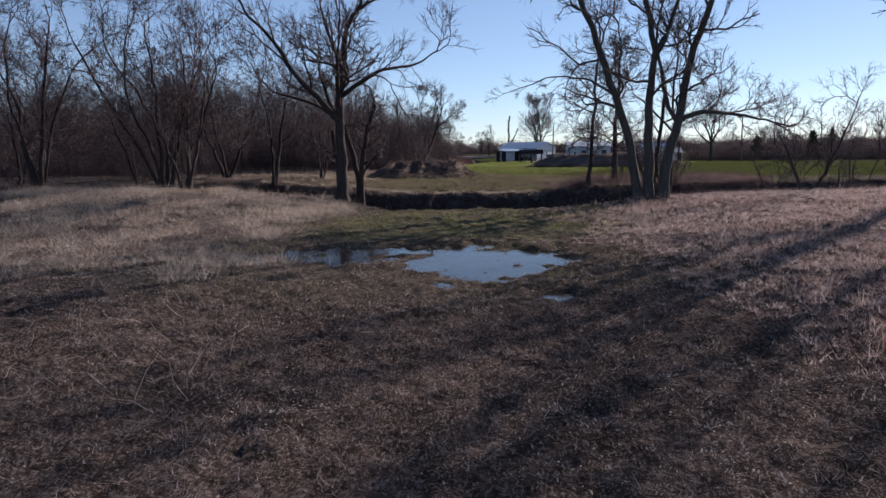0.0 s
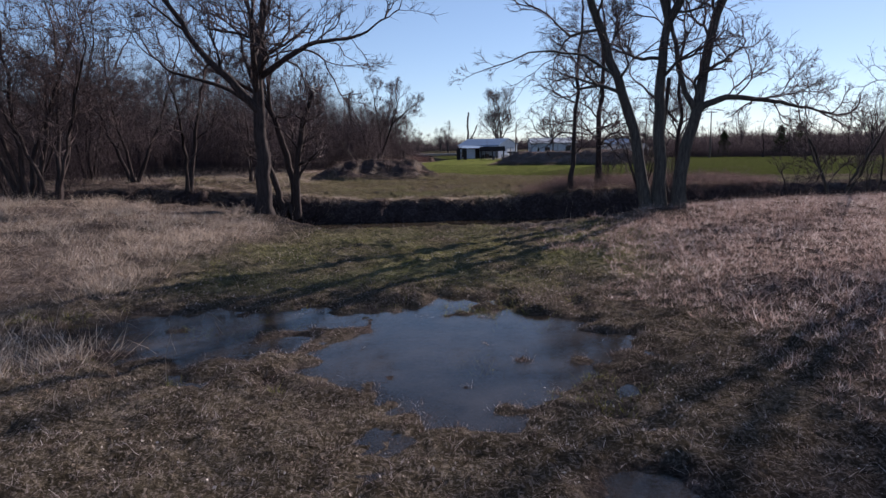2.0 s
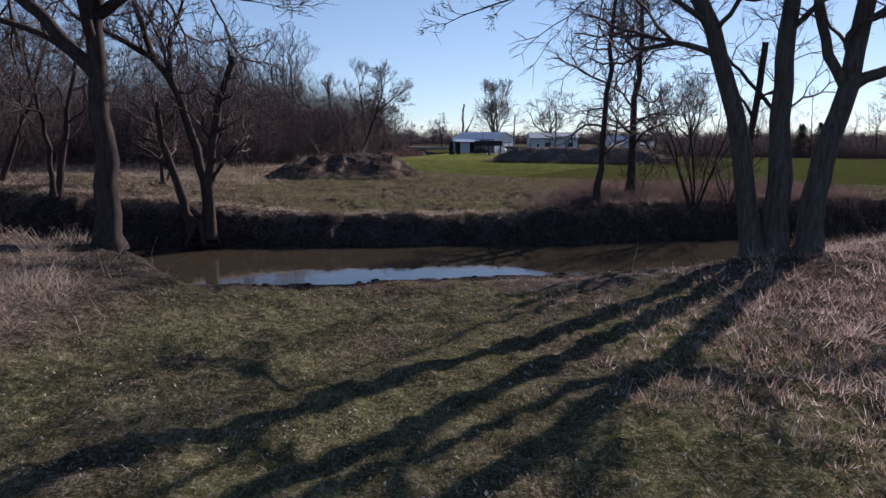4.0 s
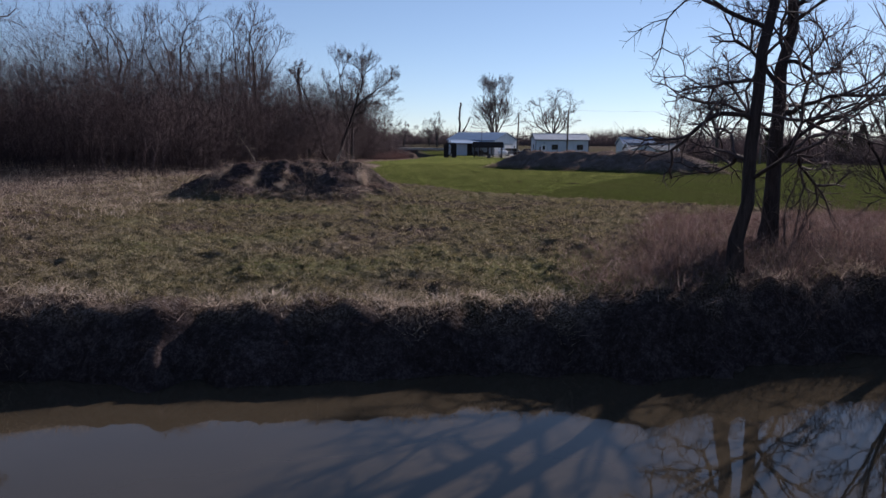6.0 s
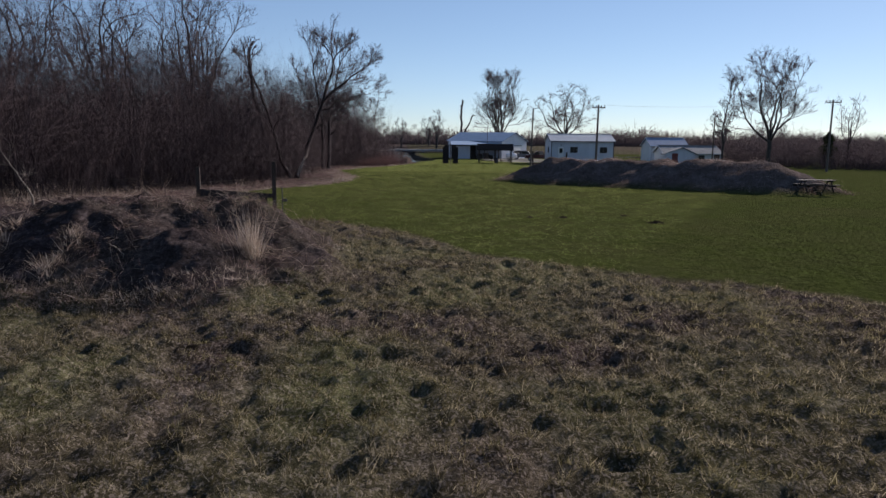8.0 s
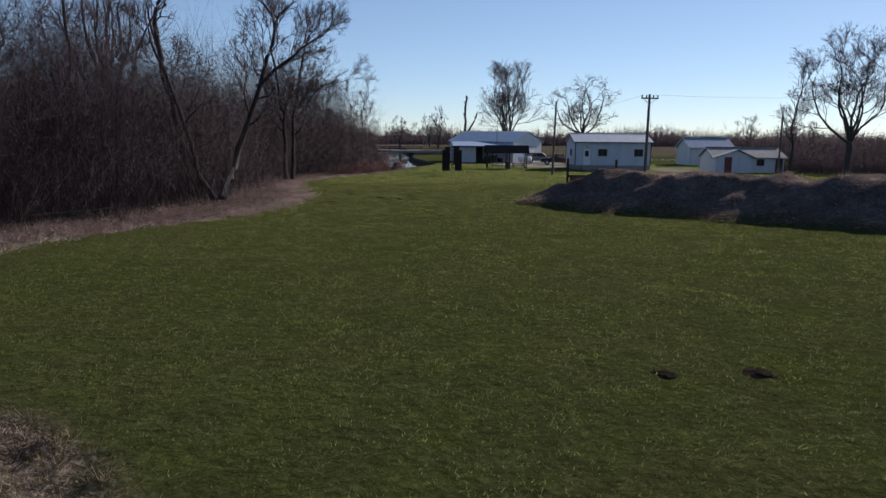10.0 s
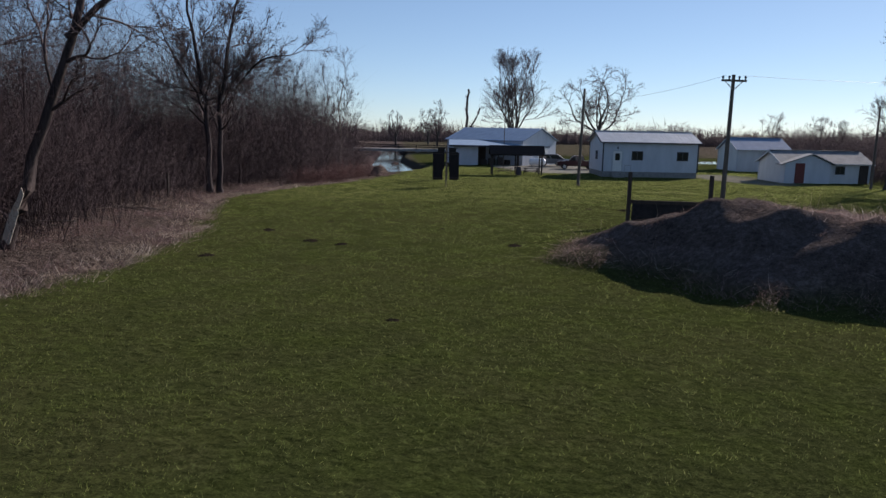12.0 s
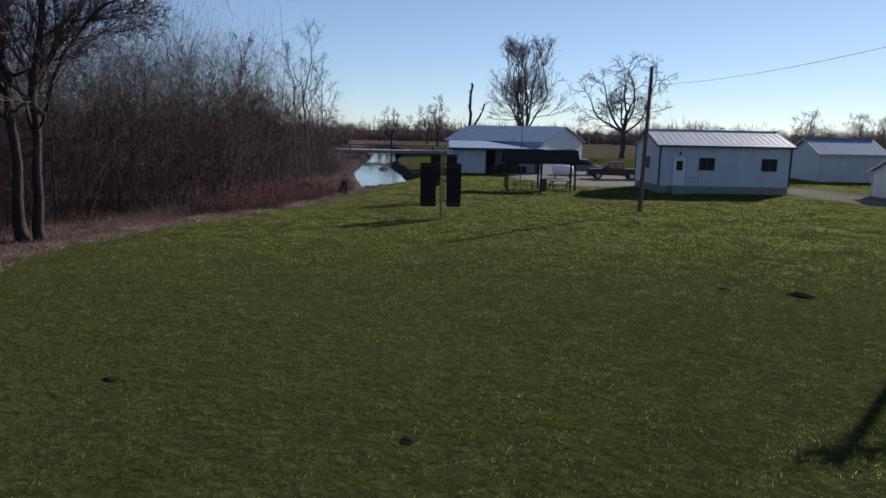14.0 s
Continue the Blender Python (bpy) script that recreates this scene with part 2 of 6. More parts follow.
TRIM_PALE = plain("pale_trim", (0.42, 0.45, 0.48), (0.52, 0.55, 0.58), rough=0.6)
SIDING_Y = metal_sheet("white_steel_siding_gable", (0.47, 0.5, 0.55), (0.56, 0.59, 0.64), 0.23, axis=1)
ROOF_STEEL = metal_sheet("galvanised_roof", (0.40, 0.42, 0.44), (0.52, 0.54, 0.56), 0.3, 0.5, deep=0.3)
ROOF_GREY = metal_sheet("grey_steel_roof", (0.14, 0.15, 0.16), (0.22, 0.23, 0.24), 0.3, 0.85, deep=0.2)
ROOF_BLUE = metal_sheet("blue_steel_roof", (0.13, 0.2, 0.31), (0.18, 0.26, 0.38), 0.3, 0.85, deep=0.2)
ROOF_SKY = metal_sheet("pale_blue_steel_roof", (0.17, 0.26, 0.38), (0.23, 0.33, 0.46), 0.3, 0.6, deep=0.3)
TRIM_DARK = plain("dark_trim", (0.03, 0.035, 0.045), (0.06, 0.066, 0.08), rough=0.5)
WHITE_PAINT = plain("white_paint", (0.66, 0.66, 0.64), (0.78, 0.78, 0.76), rough=0.6)
CONCRETE = plain("concrete", (0.18, 0.17, 0.165), (0.32, 0.31, 0.295), 3, 0.9, 0.4)
OLD_WOOD = plain("weathered_wood", (0.03, 0.023, 0.02), (0.085, 0.066, 0.056), 4, 0.85, 0.5, 0.01, stretch=(6, 6, 0.6))
POLE_WOOD = plain("pole_wood", (0.07, 0.055, 0.045), (0.19, 0.155, 0.13), 3, 0.85, 0.5, 0.01, stretch=(8, 8, 0.4))
BLACK_CLOTH = plain("black_rubber_mat", (0.014, 0.013, 0.015), (0.042, 0.038, 0.04), 5, 0.85, 0.5, 0.01)
DARK_PANEL = plain("dark_brown_panel", (0.010, 0.008, 0.009), (0.028, 0.02, 0.02), 3, 0.8, 0.4, 0.01)
SHINGLE = plain("brown_shingles", (0.015, 0.010, 0.009), (0.038, 0.027, 0.023), 5, 0.9, 0.8, 0.015, fine=25)
GLASS = Nodes("window_glass", 0.06, 0, 0.6).colour((0.02, 0.024, 0.03)).mat
DOOR_RED = plain("red_brown_door", (0.12, 0.03, 0.028), (0.18, 0.05, 0.045), rough=0.5)
TIN = plain("galvanised_tin", (0.32, 0.33, 0.34), (0.46, 0.47, 0.48), 4, 0.4, 0.1, metal=0.6)
TANK_WHITE = plain("tank_white", (0.66, 0.67, 0.68), (0.78, 0.78, 0.78), rough=0.35, spec=0.5)
RUBBER = plain("tyre_rubber", (0.012, 0.012, 0.012), (0.03, 0.03, 0.03), rough=0.85)
CAR_RED = plain("red_car_paint", (0.03, 0.004, 0.007), (0.045, 0.006, 0.01), rough=0.35, bump=0, spec=0.3)
CAR_GREY = plain("grey_car_paint", (0.08, 0.09, 0.11), (0.12, 0.13, 0.15), rough=0.3, bump=0, spec=0.6)
PORCELAIN = plain("insulator_brown", (0.05, 0.035, 0.03), (0.09, 0.07, 0.06), rough=0.25, bump=0, spec=0.6)
WIRE = plain("wire_grey", (0.16, 0.16, 0.16), (0.24, 0.24, 0.24), rough=0.5, bump=0)
PALE_WOOD = plain("stripped_wood", (0.30, 0.25, 0.2), (0.55, 0.49, 0.42), 4, 0.8, 0.5, 0.01, stretch=(6, 6, 0.8))
BRICK_PIER = plain("brown_barrel", (0.06, 0.05, 0.055), (0.12, 0.1, 0.1), 3, 0.7)

# ---- the ground ----


def ease(a, b, v):
    t = np.clip((np.asarray(v, float) - a) / (b - a), 0, 1)
    return t * t * (3 - 2 * t)


def lumps(x, y, size, seed):
    """Smooth value noise on arrays, about -1 to 1."""
    x, y = np.asarray(x, float) / size, np.asarray(y, float) / size
    ix, iy = np.floor(x), np.floor(y)
    fx, fy = x - ix, y - iy
    fx, fy = fx * fx * (3 - 2 * fx), fy * fy * (3 - 2 * fy)

    def h(a, b):
        v = np.sin(a * 127.1 + b * 311.7 + seed * 74.7) * 43758.5453
        return 2 * (v - np.floor(v)) - 1

    return (h(ix, iy) * (1 - fx) + h(ix + 1, iy) * fx) * (1 - fy) + (h(ix, iy + 1) * (1 - fx) + h(ix + 1, iy + 1) * fx) * fy


WATER_Z, PUDDLE_Z = -1.25, 0.085
NEAR_X, NEAR_Y = (-60, -25, -8, -2, 4, 8, 11, 14.5, 20, 60), (40, 43, 42.4, 41.6, 42.45, 42.9, 43.9, 45.4, 46.8, 52)
FAR_X, FAR_Y = (-60, -20, -6, 6, 9, 13, 20, 60), (47, 50, 50.4, 50.4, 50.4, 51.4, 53.0, 59)
LAWN_X, LAWN_Y = (-4, 1.4, 4.4, 6.2, 7.3, 8.8, 10.7, 13.5, 17.5, 30, 60), (92, 88.3, 85.6, 82.9, 79.7, 78.0, 76.9, 75.0, 72.0, 66, 60)
WOOD_Y, WOOD_X = (84, 92, 98, 106, 111, 116, 119, 126, 137, 144, 152, 160, 167, 175), (-4, -6.0, -6.8, -5.2, -1.8, 0.0, 0.5, 0.6, -1.6, -2.5, 0.0, 4.0, 6.5, 8.5)
RUN_Y, RUN_X = (150, 165, 180, 190, 204, 225, 248, 285, 330), (-26, -4, 6.0, 8.0, 6.6, 6.0, 6.4, 5.4, 2)      # middle of the far reach of the creek


def lawn_edge(x, y):
    """Signed distance, roughly: above zero on mown lawn."""
    wob = 0.5 * lumps(x, y, 2.2, 5) + 0.25 * lumps(x, y, 0.8, 6)
    return np.minimum((y - np.interp(x, LAWN_X, LAWN_Y)) * 0.8, x - np.interp(y, WOOD_Y, WOOD_X)) + wob * 0.7


def mound_one(x, y):
    """The low berm beyond the creek: 0 outside, 1 on its top."""
    a = np.clip((x + 4.7) / 4.5, 0, 1)
    cx, cy = -4.7 + a * 4.5, 78.0 + a * 0.3
    d = np.hypot((x - cx) / 3.9, (y - cy) / 5.4)
    return np.clip((1.0 - d - 0.12 * lumps(x, y, 1.6, 11)) / 0.72, 0, 1) ** 0.9


def mound_two(x, y):
    """The long berm beside the lawn, its near end drawn out and low."""
    a = np.clip(((x - 18.2) * 13.5 + (y - 120.5) * -11.5) / 314.5, -0.08, 1.02)
    full = ease(-0.08, 0.2, a)
    d = np.hypot(x - (18.2 + 13.5 * a), y - (120.5 - 11.5 * a)) / (3.6 + 1.3 * full + 0.45 * np.maximum(a, 0))
    main = np.clip((1.0 - d - 0.12 * lumps(x, y, 1.7, 12)) / 0.78, 0, 1) ** 1.1 * (0.62 + 0.38 * ease(-0.08, 0.06, a))
    apron = 0.1 * ease(1.0, 0.5, np.hypot((x - 17.8) / 3.4, (y - 123.6) / 3.2) + 0.15 * lumps(x, y, 1.2, 18))
    return np.maximum(main, apron)


def tussock(x, y):
    """Uneven clumps of old grass, a hand to a forearm across."""
    a, b = lumps(x, y, 0.38, 2), lumps(x + 0.37 * y, y - 0.2 * x, 0.27, 4)
    return 0.03 * a + 0.045 * b + 0.06 * lumps(x, y, 0.2, 9) + 0.01


def domes(x, y, size, seed):
    """Round hummocks on a jittered grid: 1 on each top, 0 between them."""
    x, y = np.asarray(x, float) / size, np.asarray(y, float) / size
    ix, iy = np.floor(x), np.floor(y)
    best = np.full(np.broadcast(x, y).shape, 9.0)
    for a in (-1, 0, 1):
        for b in (-1, 0, 1):
            u = np.sin((ix + a) * 127.1 + (iy + b) * 311.7 + seed * 74.7) * 43758.5453
            v = np.sin((ix + a) * 269.5 + (iy + b) * 183.3 + seed * 21.3) * 28001.8384
            best = np.minimum(best, np.hypot(ix + a + 0.1 + 0.8 * (u - np.floor(u)) - x, iy + b + 0.1 + 0.8 * (v - np.floor(v)) - y))
    return np.clip(1 - (best / 0.62) ** 2, 0, 1)


def dome_tops(x0, x1, y0, y1, size, seed):
    """The tops of those hummocks within a stretch of the plan."""
    ix, iy = np.meshgrid(np.arange(math.floor(x0 / size), math.ceil(x1 / size)), np.arange(math.floor(y0 / size), math.ceil(y1 / size)))
    u = np.sin(ix * 127.1 + iy * 311.7 + seed * 74.7) * 43758.5453
    v = np.sin(ix * 269.5 + iy * 183.3 + seed * 21.3) * 28001.8384
    return ((ix + 0.1 + 0.8 * (u - np.floor(u))) * size).ravel(), ((iy + 0.1 + 0.8 * (v - np.floor(v))) * size).ravel()


def puddle_dip(x, y):
    main = np.hypot((x - 1.3) / 2.6, (y - 20.0) / 3.0)
    left = np.hypot((x + 3.9) / 3.4, (y - 21.1) / 2.1)
    small = np.hypot((x - 2.5) / 0.8, (y - 14.8) / 0.55)
    d = np.minimum(np.minimum(main, left), small + 0.08)
    return ease(1.35, 0.6, d + 0.22 * lumps(x, y, 1.3, 23) + 0.3 * lumps(x, y, 0.45, 22) + 0.1 * (x < -1.8))


def height(x, y):
    x, y = np.asarray(x, float), np.asarray(y, float)
    z = 0.14 - 0.75 * ease(85, 165, y) + 0.5 * ease(240, 420, y)
    z = z + 1.1 * ease(-1, -15, x) * ease(20, 36, y) * (1 - ease(58, 74, y))
    z = z + 0.35 * ease(5, 12, x) * ease(24, 38, y) * (1 - ease(54, 70, y))
    z = z + 0.9 * ease(-8, -26, x) * ease(84, 104, y) * (1 - ease(150, 190, y))
    on_lawn = ease(-0.4, 0.6, lawn_edge(x, y))
    rough = 1 - 0.85 * on_lawn
    near = 1 - ease(130, 260, np.abs(y - 60) + np.abs(x))
    wet = puddle_dip(x, y)
    z = z + near * rough * (1 - wet) * (0.06 * lumps(x, y, 1.7, 1) + np.maximum(np.maximum(tussock(x, y), -0.05) * (1 + 0.2 * (y > 48)) + 0.045 * (y > 48) * lumps(x, y, 0.55, 6), -0.05))
    tus = ease(51, 54, y) * (1 - ease(92, 96, y)) + (0.8 * ease(4, 7, x) + 0.5 * (1 - ease(4, 7, x)) * (1 - ease(15, 19, y))) * (1 - ease(38, 42, y)) * (1 - wet)
    z = z + near * rough * tus * (0.09 * domes(x, y, 0.4, 7) - 0.03)
    z = z + near * 0.02 * on_lawn * lumps(x, y, 2.5, 3)
    z = z + 0.025 * (1 - wet) * (1 - ease(26, 32, y)) - (0.155 - 0.03 * (y < 16.3)) * wet * (y < 30) * (1 - 0.75 * ease(0.25, 0.75, lumps(x, y, 0.5, 24) + 0.4 * lumps(x, y, 1.4, 25) - 0.12 * (x > 0)))
    z = z + mound_one(x, y) * (1.6 + 0.2 * lumps(x, y, 1.3, 13) + 0.13 * lumps(x, y, 0.55, 15)) + mound_two(x, y) * (1.95 + 0.34 * lumps(x, y, 1.5, 14) + 0.24 * lumps(x, y, 0.7, 16))
    # the creek that crosses the way
    jag = 0.35 * lumps(x, y * 0.2, 1.6, 31) + 0.2 * lumps(x, y * 0.2, 0.6, 32)
    yn, yf = np.interp(x, NEAR_X, NEAR_Y) + jag * 0.7, np.interp(x, FAR_X, FAR_Y) + jag
    land = z
    fall = ease(yn - 6.5 + 4.6 * ease(-2.5, -6, x), yn - 0.3, y)
    near_side = land - fall * (land + 1.05 - 0.2 * ease(yn - 3, yn, y))
    bed = -0.95 - 0.75 * ease(yn - 0.3, yn + 0.35, y) - 0.25 * ease(yn, yn + 2, y)
    rise = np.clip((y + 0.25 * lumps(x, y, 0.7, 33) + 0.12 * lumps(x, y, 0.3, 34) - yf - 0.4) / 1.5, 0, 1)
    up = 1 - (1 - rise) ** 1.6
    land = land - 0.22 * (1 - ease(yf + 1.5, yf + 9, y))
    z = np.where(y < yn - 0.3, near_side, np.minimum(near_side, bed))
    z = np.where(y > yf - 0.6, -1.95 + (land + 1.95) * up, z)
    # its far reach beside the lawn
    half = 3.0 + 0.6 * lumps(y, x * 0, 9, 41) - 0.8 * ease(200, 230, y)
    d = np.abs(x - np.interp(y, RUN_Y, RUN_X)) - half
    cut = ease(1.6, -0.6, d + 0.3 * lumps(x, y, 2.2, 42)) * ease(146, 152, y) * (1 - ease(300, 330, y))
    z = z - cut * (z + 2.0)
    for ix, iy, ir in ((6.4, 171.5, 1.0), (9.6, 187.0, 1.3), (3.4, 199.0, 2.2), (7.4, 214.0, 1.2)):
        z = z + 0.85 * ease(1.0, 0.3, np.hypot((x - ix) / ir, (y - iy) / (2.2 * ir)) + 0.2 * lumps(x, y, 0.9, 43)) * (y > 146)
    # flooded low field behind the sheds
    pond = ease(1.1, 0.8, np.hypot((x - 92) / 44, (y - 222) / 10))
    return z - pond * 0.5


def axis(stops):
    out = [stops[0][0]]
    for (a, _), (b, step) in zip(stops, stops[1:]):
        n = max(1, round((b - a) / step))
        out += [a + (b - a) * (k + 1) / n for k in range(n)]
    return np.array(out)


gx = axis([(-1800, 0), (-300, 250), (-100, 20), (-45, 3), (-22, 0.9), (-13, 0.3), (-7, 0.18), (11, 0.145), (17, 0.19), (26, 0.35), (45, 0.9), (140, 5), (400, 20), (1800, 250)])
gy = axis([(-600, 0), (-60, 90), (-6, 9), (4, 1.0), (25, 0.15), (46, 0.19), (54, 0.2), (60, 0.15), (88, 0.13), (92, 0.3), (104, 0.5), (126, 0.35), (182, 0.9), (300, 2.5), (600, 25), (2600, 250)])
X, Y = np.meshgrid(gx, gy)
Z = height(X, Y)


def sheet(name, X, Y, Z, mat, keep=None):
    ny, nx = X.shape
    co = np.stack([X, Y, Z], -1).reshape(-1, 3).astype(np.float32)
    i = (np.arange(ny - 1)[:, None] * nx + np.arange(nx - 1)[None, :]).reshape(-1)
    quads = np.stack([i, i + 1, i + nx + 1, i + nx], -1).astype(np.int32)
    if keep is not None:
        quads = quads[keep.reshape(-1)]
    me = bpy.data.meshes.new(name)
    me.vertices.add(len(co))
    me.vertices.foreach_set("co", co.reshape(-1))
    me.loops.add(quads.size)
    me.loops.foreach_set("vertex_index", quads.reshape(-1))
    me.polygons.add(len(quads))
    me.polygons.foreach_set("loop_start", np.arange(0, quads.size, 4, dtype=np.int32))
    me.polygons.foreach_set("use_smooth", np.ones(len(quads), dtype=bool))
    me.update(calc_edges=True)
    me.materials.append(mat)
    return new(name, me)


def put_weight(me, key, w):
    a = me.attributes.new(key, "FLOAT", "POINT")
    a.data.foreach_set("value", np.asarray(w, np.float32).reshape(-1))


def zones(x, y):
    """What grows where, 0 to 1 each."""
    lawn = ease(-0.35, 0.5, lawn_edge(x, y)) * (1 - 0.6 * ease(235, 250, y)) * (1 - 0.5 * ease(70, 95, x)) * (1 - np.clip(2.5 * mound_one(x, y), 0, 1)) * (1 - np.clip(3 * mound_two(x, y), 0, 1))
    yn, yf = np.interp(x, NEAR_X, NEAR_Y), np.interp(x, FAR_X, FAR_Y)
    path = ease(-7, -2.5, x + 1.5 * lumps(x, y, 3, 51)) * (1 - ease(7.0, 9.5, x + lumps(x, y, 2.5, 52) - 0.12 * (y - 30)))
    damp = ease(23, 26, y) * (1 - 0.3 * ease(31, 36, y)) * (0.8 + 0.5 * lumps(x, y, 1.4, 58))
    moss = 0.65 * path * damp * (y < yf) + 0.16 * ease(1.7, 1.1, np.hypot((x + 1) / 6, (y - 20) / 4.5)) * (y < 30)
    moss = moss + 0.8 * ease(yf + 1.7, yf + 3.0, y) * (1 - lawn) * ease(-10, -4, x) * (1 - ease(84, 90, y)) * (0.46 + 0.5 * lumps(x, y, 2.0, 53) + 0.15 * (1 - ease(54, 62, y)))
    straw = (1 - path) * (y < yf) * (x < 0) * ease(13, 20, y) * (0.75 + 0.6 * lumps(x, y, 1.9, 79)) + (y > yf) * (1 - lawn) * (1 - 0.85 * ease(95, 101, y)) * (0.3 - 0.25 * ease(58, 64, y) * (1 - ease(76, 84, y)) * ease(-6, -2, x) + 0.3 * lumps(x, y, 2.2, 54)) + ease(235, 260, y) * 0.35
    steep = ((y > yn - 2.2 + 1.2 * lumps(x, y, 1.5, 55)) & (y < yf + 1.55))
    d = np.abs(x - np.interp(y, RUN_Y, RUN_X))
    mud = np.maximum(steep * 1.0, ease(5.2, 3.4, d) * (y > 146) * (y < 330))
    mud = np.maximum(mud, 0.8 * puddle_dip(x, y) * (y < 30))
    mud = np.maximum(mud, ease(0.05, 0.3, mound_one(x, y)) * (0.85 + 0.35 * lumps(x, y, 1.1, 56)))
    bare = 0.75 * ease(1.05, 0.45, np.hypot((x - 6.8) / 5.0, (y - 38.2) / 3.4) + 0.35 * lumps(x, y, 1.1, 59) + 0.2 * lumps(x, y, 0.4, 60)) * (y < yn)
    mud = np.maximum(mud, 0.75 * ease(33, 38, y) * (y < yn) * path * ease(-0.4, 0.4, lumps(x, y, 0.7, 61)))
    bare = np.maximum(bare, ease(0.05, 0.3, mound_two(x, y)) * (0.75 + 0.3 * lumps(x, y, 1.1, 57)))
    gravel = ease(1.1, 0.85, np.hypot((x - 27.5) / 6.5, (y - 192) / 14)) + 0.7 * ease(1.1, 0.8, np.hypot((x - 45) / 4, (y - 172) / 9))
    return {"lawn": np.clip(lawn, 0, 1), "moss": np.clip(moss, 0, 1), "straw": np.clip(straw, 0, 1), "mud": np.clip(mud, 0, 1), "bare": np.clip(bare, 0, 0.9), "gravel": np.clip(gravel, 0, 1)}


ground = tagged(sheet("ground", X, Y, Z, GROUND), "rough winter meadow, mown lawn and muddy creek banks", "ground", kind="structure")
for key, w in zones(X, Y).items():
    put_weight(ground.data, key, w)


def pool(name, x0, x1, y0, y1, z, mat, label, category, nx=60, ny=60):
    x, y = np.meshgrid(np.linspace(x0, x1, nx), np.linspace(y0, y1, ny))
    h = height(x, y)
    low = h < z + 0.25
    keep = low[:-1, :-1] | low[1:, :-1] | low[:-1, 1:] | low[1:, 1:]
    return tagged(sheet(name, x, y, np.full_like(x, z), mat, keep), label, category, kind="structure")


pool("creek", -600, 600, 36, 62, WATER_Z, CREEK, "still brown creek water reflecting the blue sky", "water", 700, 50)
pool("creek_far_reach", -26, 16, 148, 326, -1.45, RIFFLE, "shallow creek beside the lawn shining pale", "water", 60, 140)
pool("puddle", -9.5, 5, 13, 24.6, PUDDLE_Z, PUDDLE, "shallow puddle standing in the trodden grass", "puddle", 80, 64)
pool("flooded_field", 46, 138, 208, 236, -0.75, FLOOD, "pale flood water standing on the far field", "water", 60, 30)

# ---- helpers for things ----


def mesh_from(name, verts, faces, mat, smooth=True):
    me = bpy.data.meshes.new(name)
    me.from_pydata(verts, [], faces)
    if smooth:
        me.polygons.foreach_set("use_smooth", np.ones(len(me.polygons), dtype=bool))
    me.materials.append(mat)
    return me


def part(name, bm, material, parent, label="", smooth=False):
    """Links a bmesh (or a ready mesh) as one mesh object under a thing or a part."""
    if isinstance(bm, bpy.types.Mesh):
        me = bm
    else:
        me = bpy.data.meshes.new(name)
        bmesh.ops.recalc_face_normals(bm, faces=bm.faces)
        bm.to_mesh(me)
        bm.free()
        me.materials.append(material)
        if smooth:
            for p in me.polygons:
                p.use_smooth = True
    ob = new(name, me)
    ob.parent = parent
    return tagged(ob, label)


def box(size, at=(0, 0, 0), turn=(0, 0, 0), bevel=0.0, bm=None):
    own = bmesh.new()
    bmesh.ops.create_cube(own, size=1.0, matrix=Matrix.Diagonal((*size, 1)))
    if bevel:
        bmesh.ops.bevel(own, geom=own.edges[:], offset=bevel, segments=2, affect="EDGES", clamp_overlap=True)
    bmesh.ops.transform(own, matrix=pose(*at, *turn), verts=own.verts)
    return join(own, bm)


def join(own, bm):
    if bm is None:
        return own
    me = bpy.data.meshes.new("joined")
    own.to_mesh(me)
    own.free()
    bm.from_mesh(me)
    bpy.data.meshes.remove(me)
    return bm


def rod(r0, r1, length, at=(0, 0, 0), turn=(0, 0, 0), n=12, bm=None):
    """A tapered round bar from at, along its own z."""
    own = bmesh.new()
    bmesh.ops.create_cone(own, cap_ends=True, segments=n, radius1=r0, radius2=r1, depth=length, matrix=Matrix.Translation((0, 0, length / 2)))
    bmesh.ops.transform(own, matrix=pose(*at, *turn), verts=own.verts)
    return join(own, bm)


def solid(points, thick, at=(0, 0, 0), turn=(0, 0, 0), bm=None):
    """An outline in x and z, given thickness along y from 0."""
    own = bmesh.new()
    f = own.faces.new([own.verts.new((x, 0, z)) for x, z in points])
    r = bmesh.ops.extrude_face_region(own, geom=[f])
    bmesh.ops.translate(own, vec=(0, thick, 0), verts=[v for v in r["geom"] if isinstance(v, bmesh.types.BMVert)])
    bmesh.ops.transform(own, matrix=pose(*at, *turn), verts=own.verts)
    return join(own, bm)


def ground_z(x, y):
    return float(height(np.array([x]), np.array([y]))[0])


def thing(name, x, y, z=None, turn=0.0, label="", category="", group=""):
    ob = new(name)
    ob.matrix_world = pose(x, y, ground_z(x, y) if z is None else z, 0, 0, turn)
    ob.empty_display_size = 0.3
    return tagged(ob, label, category, group)


# ---- bare trees ----


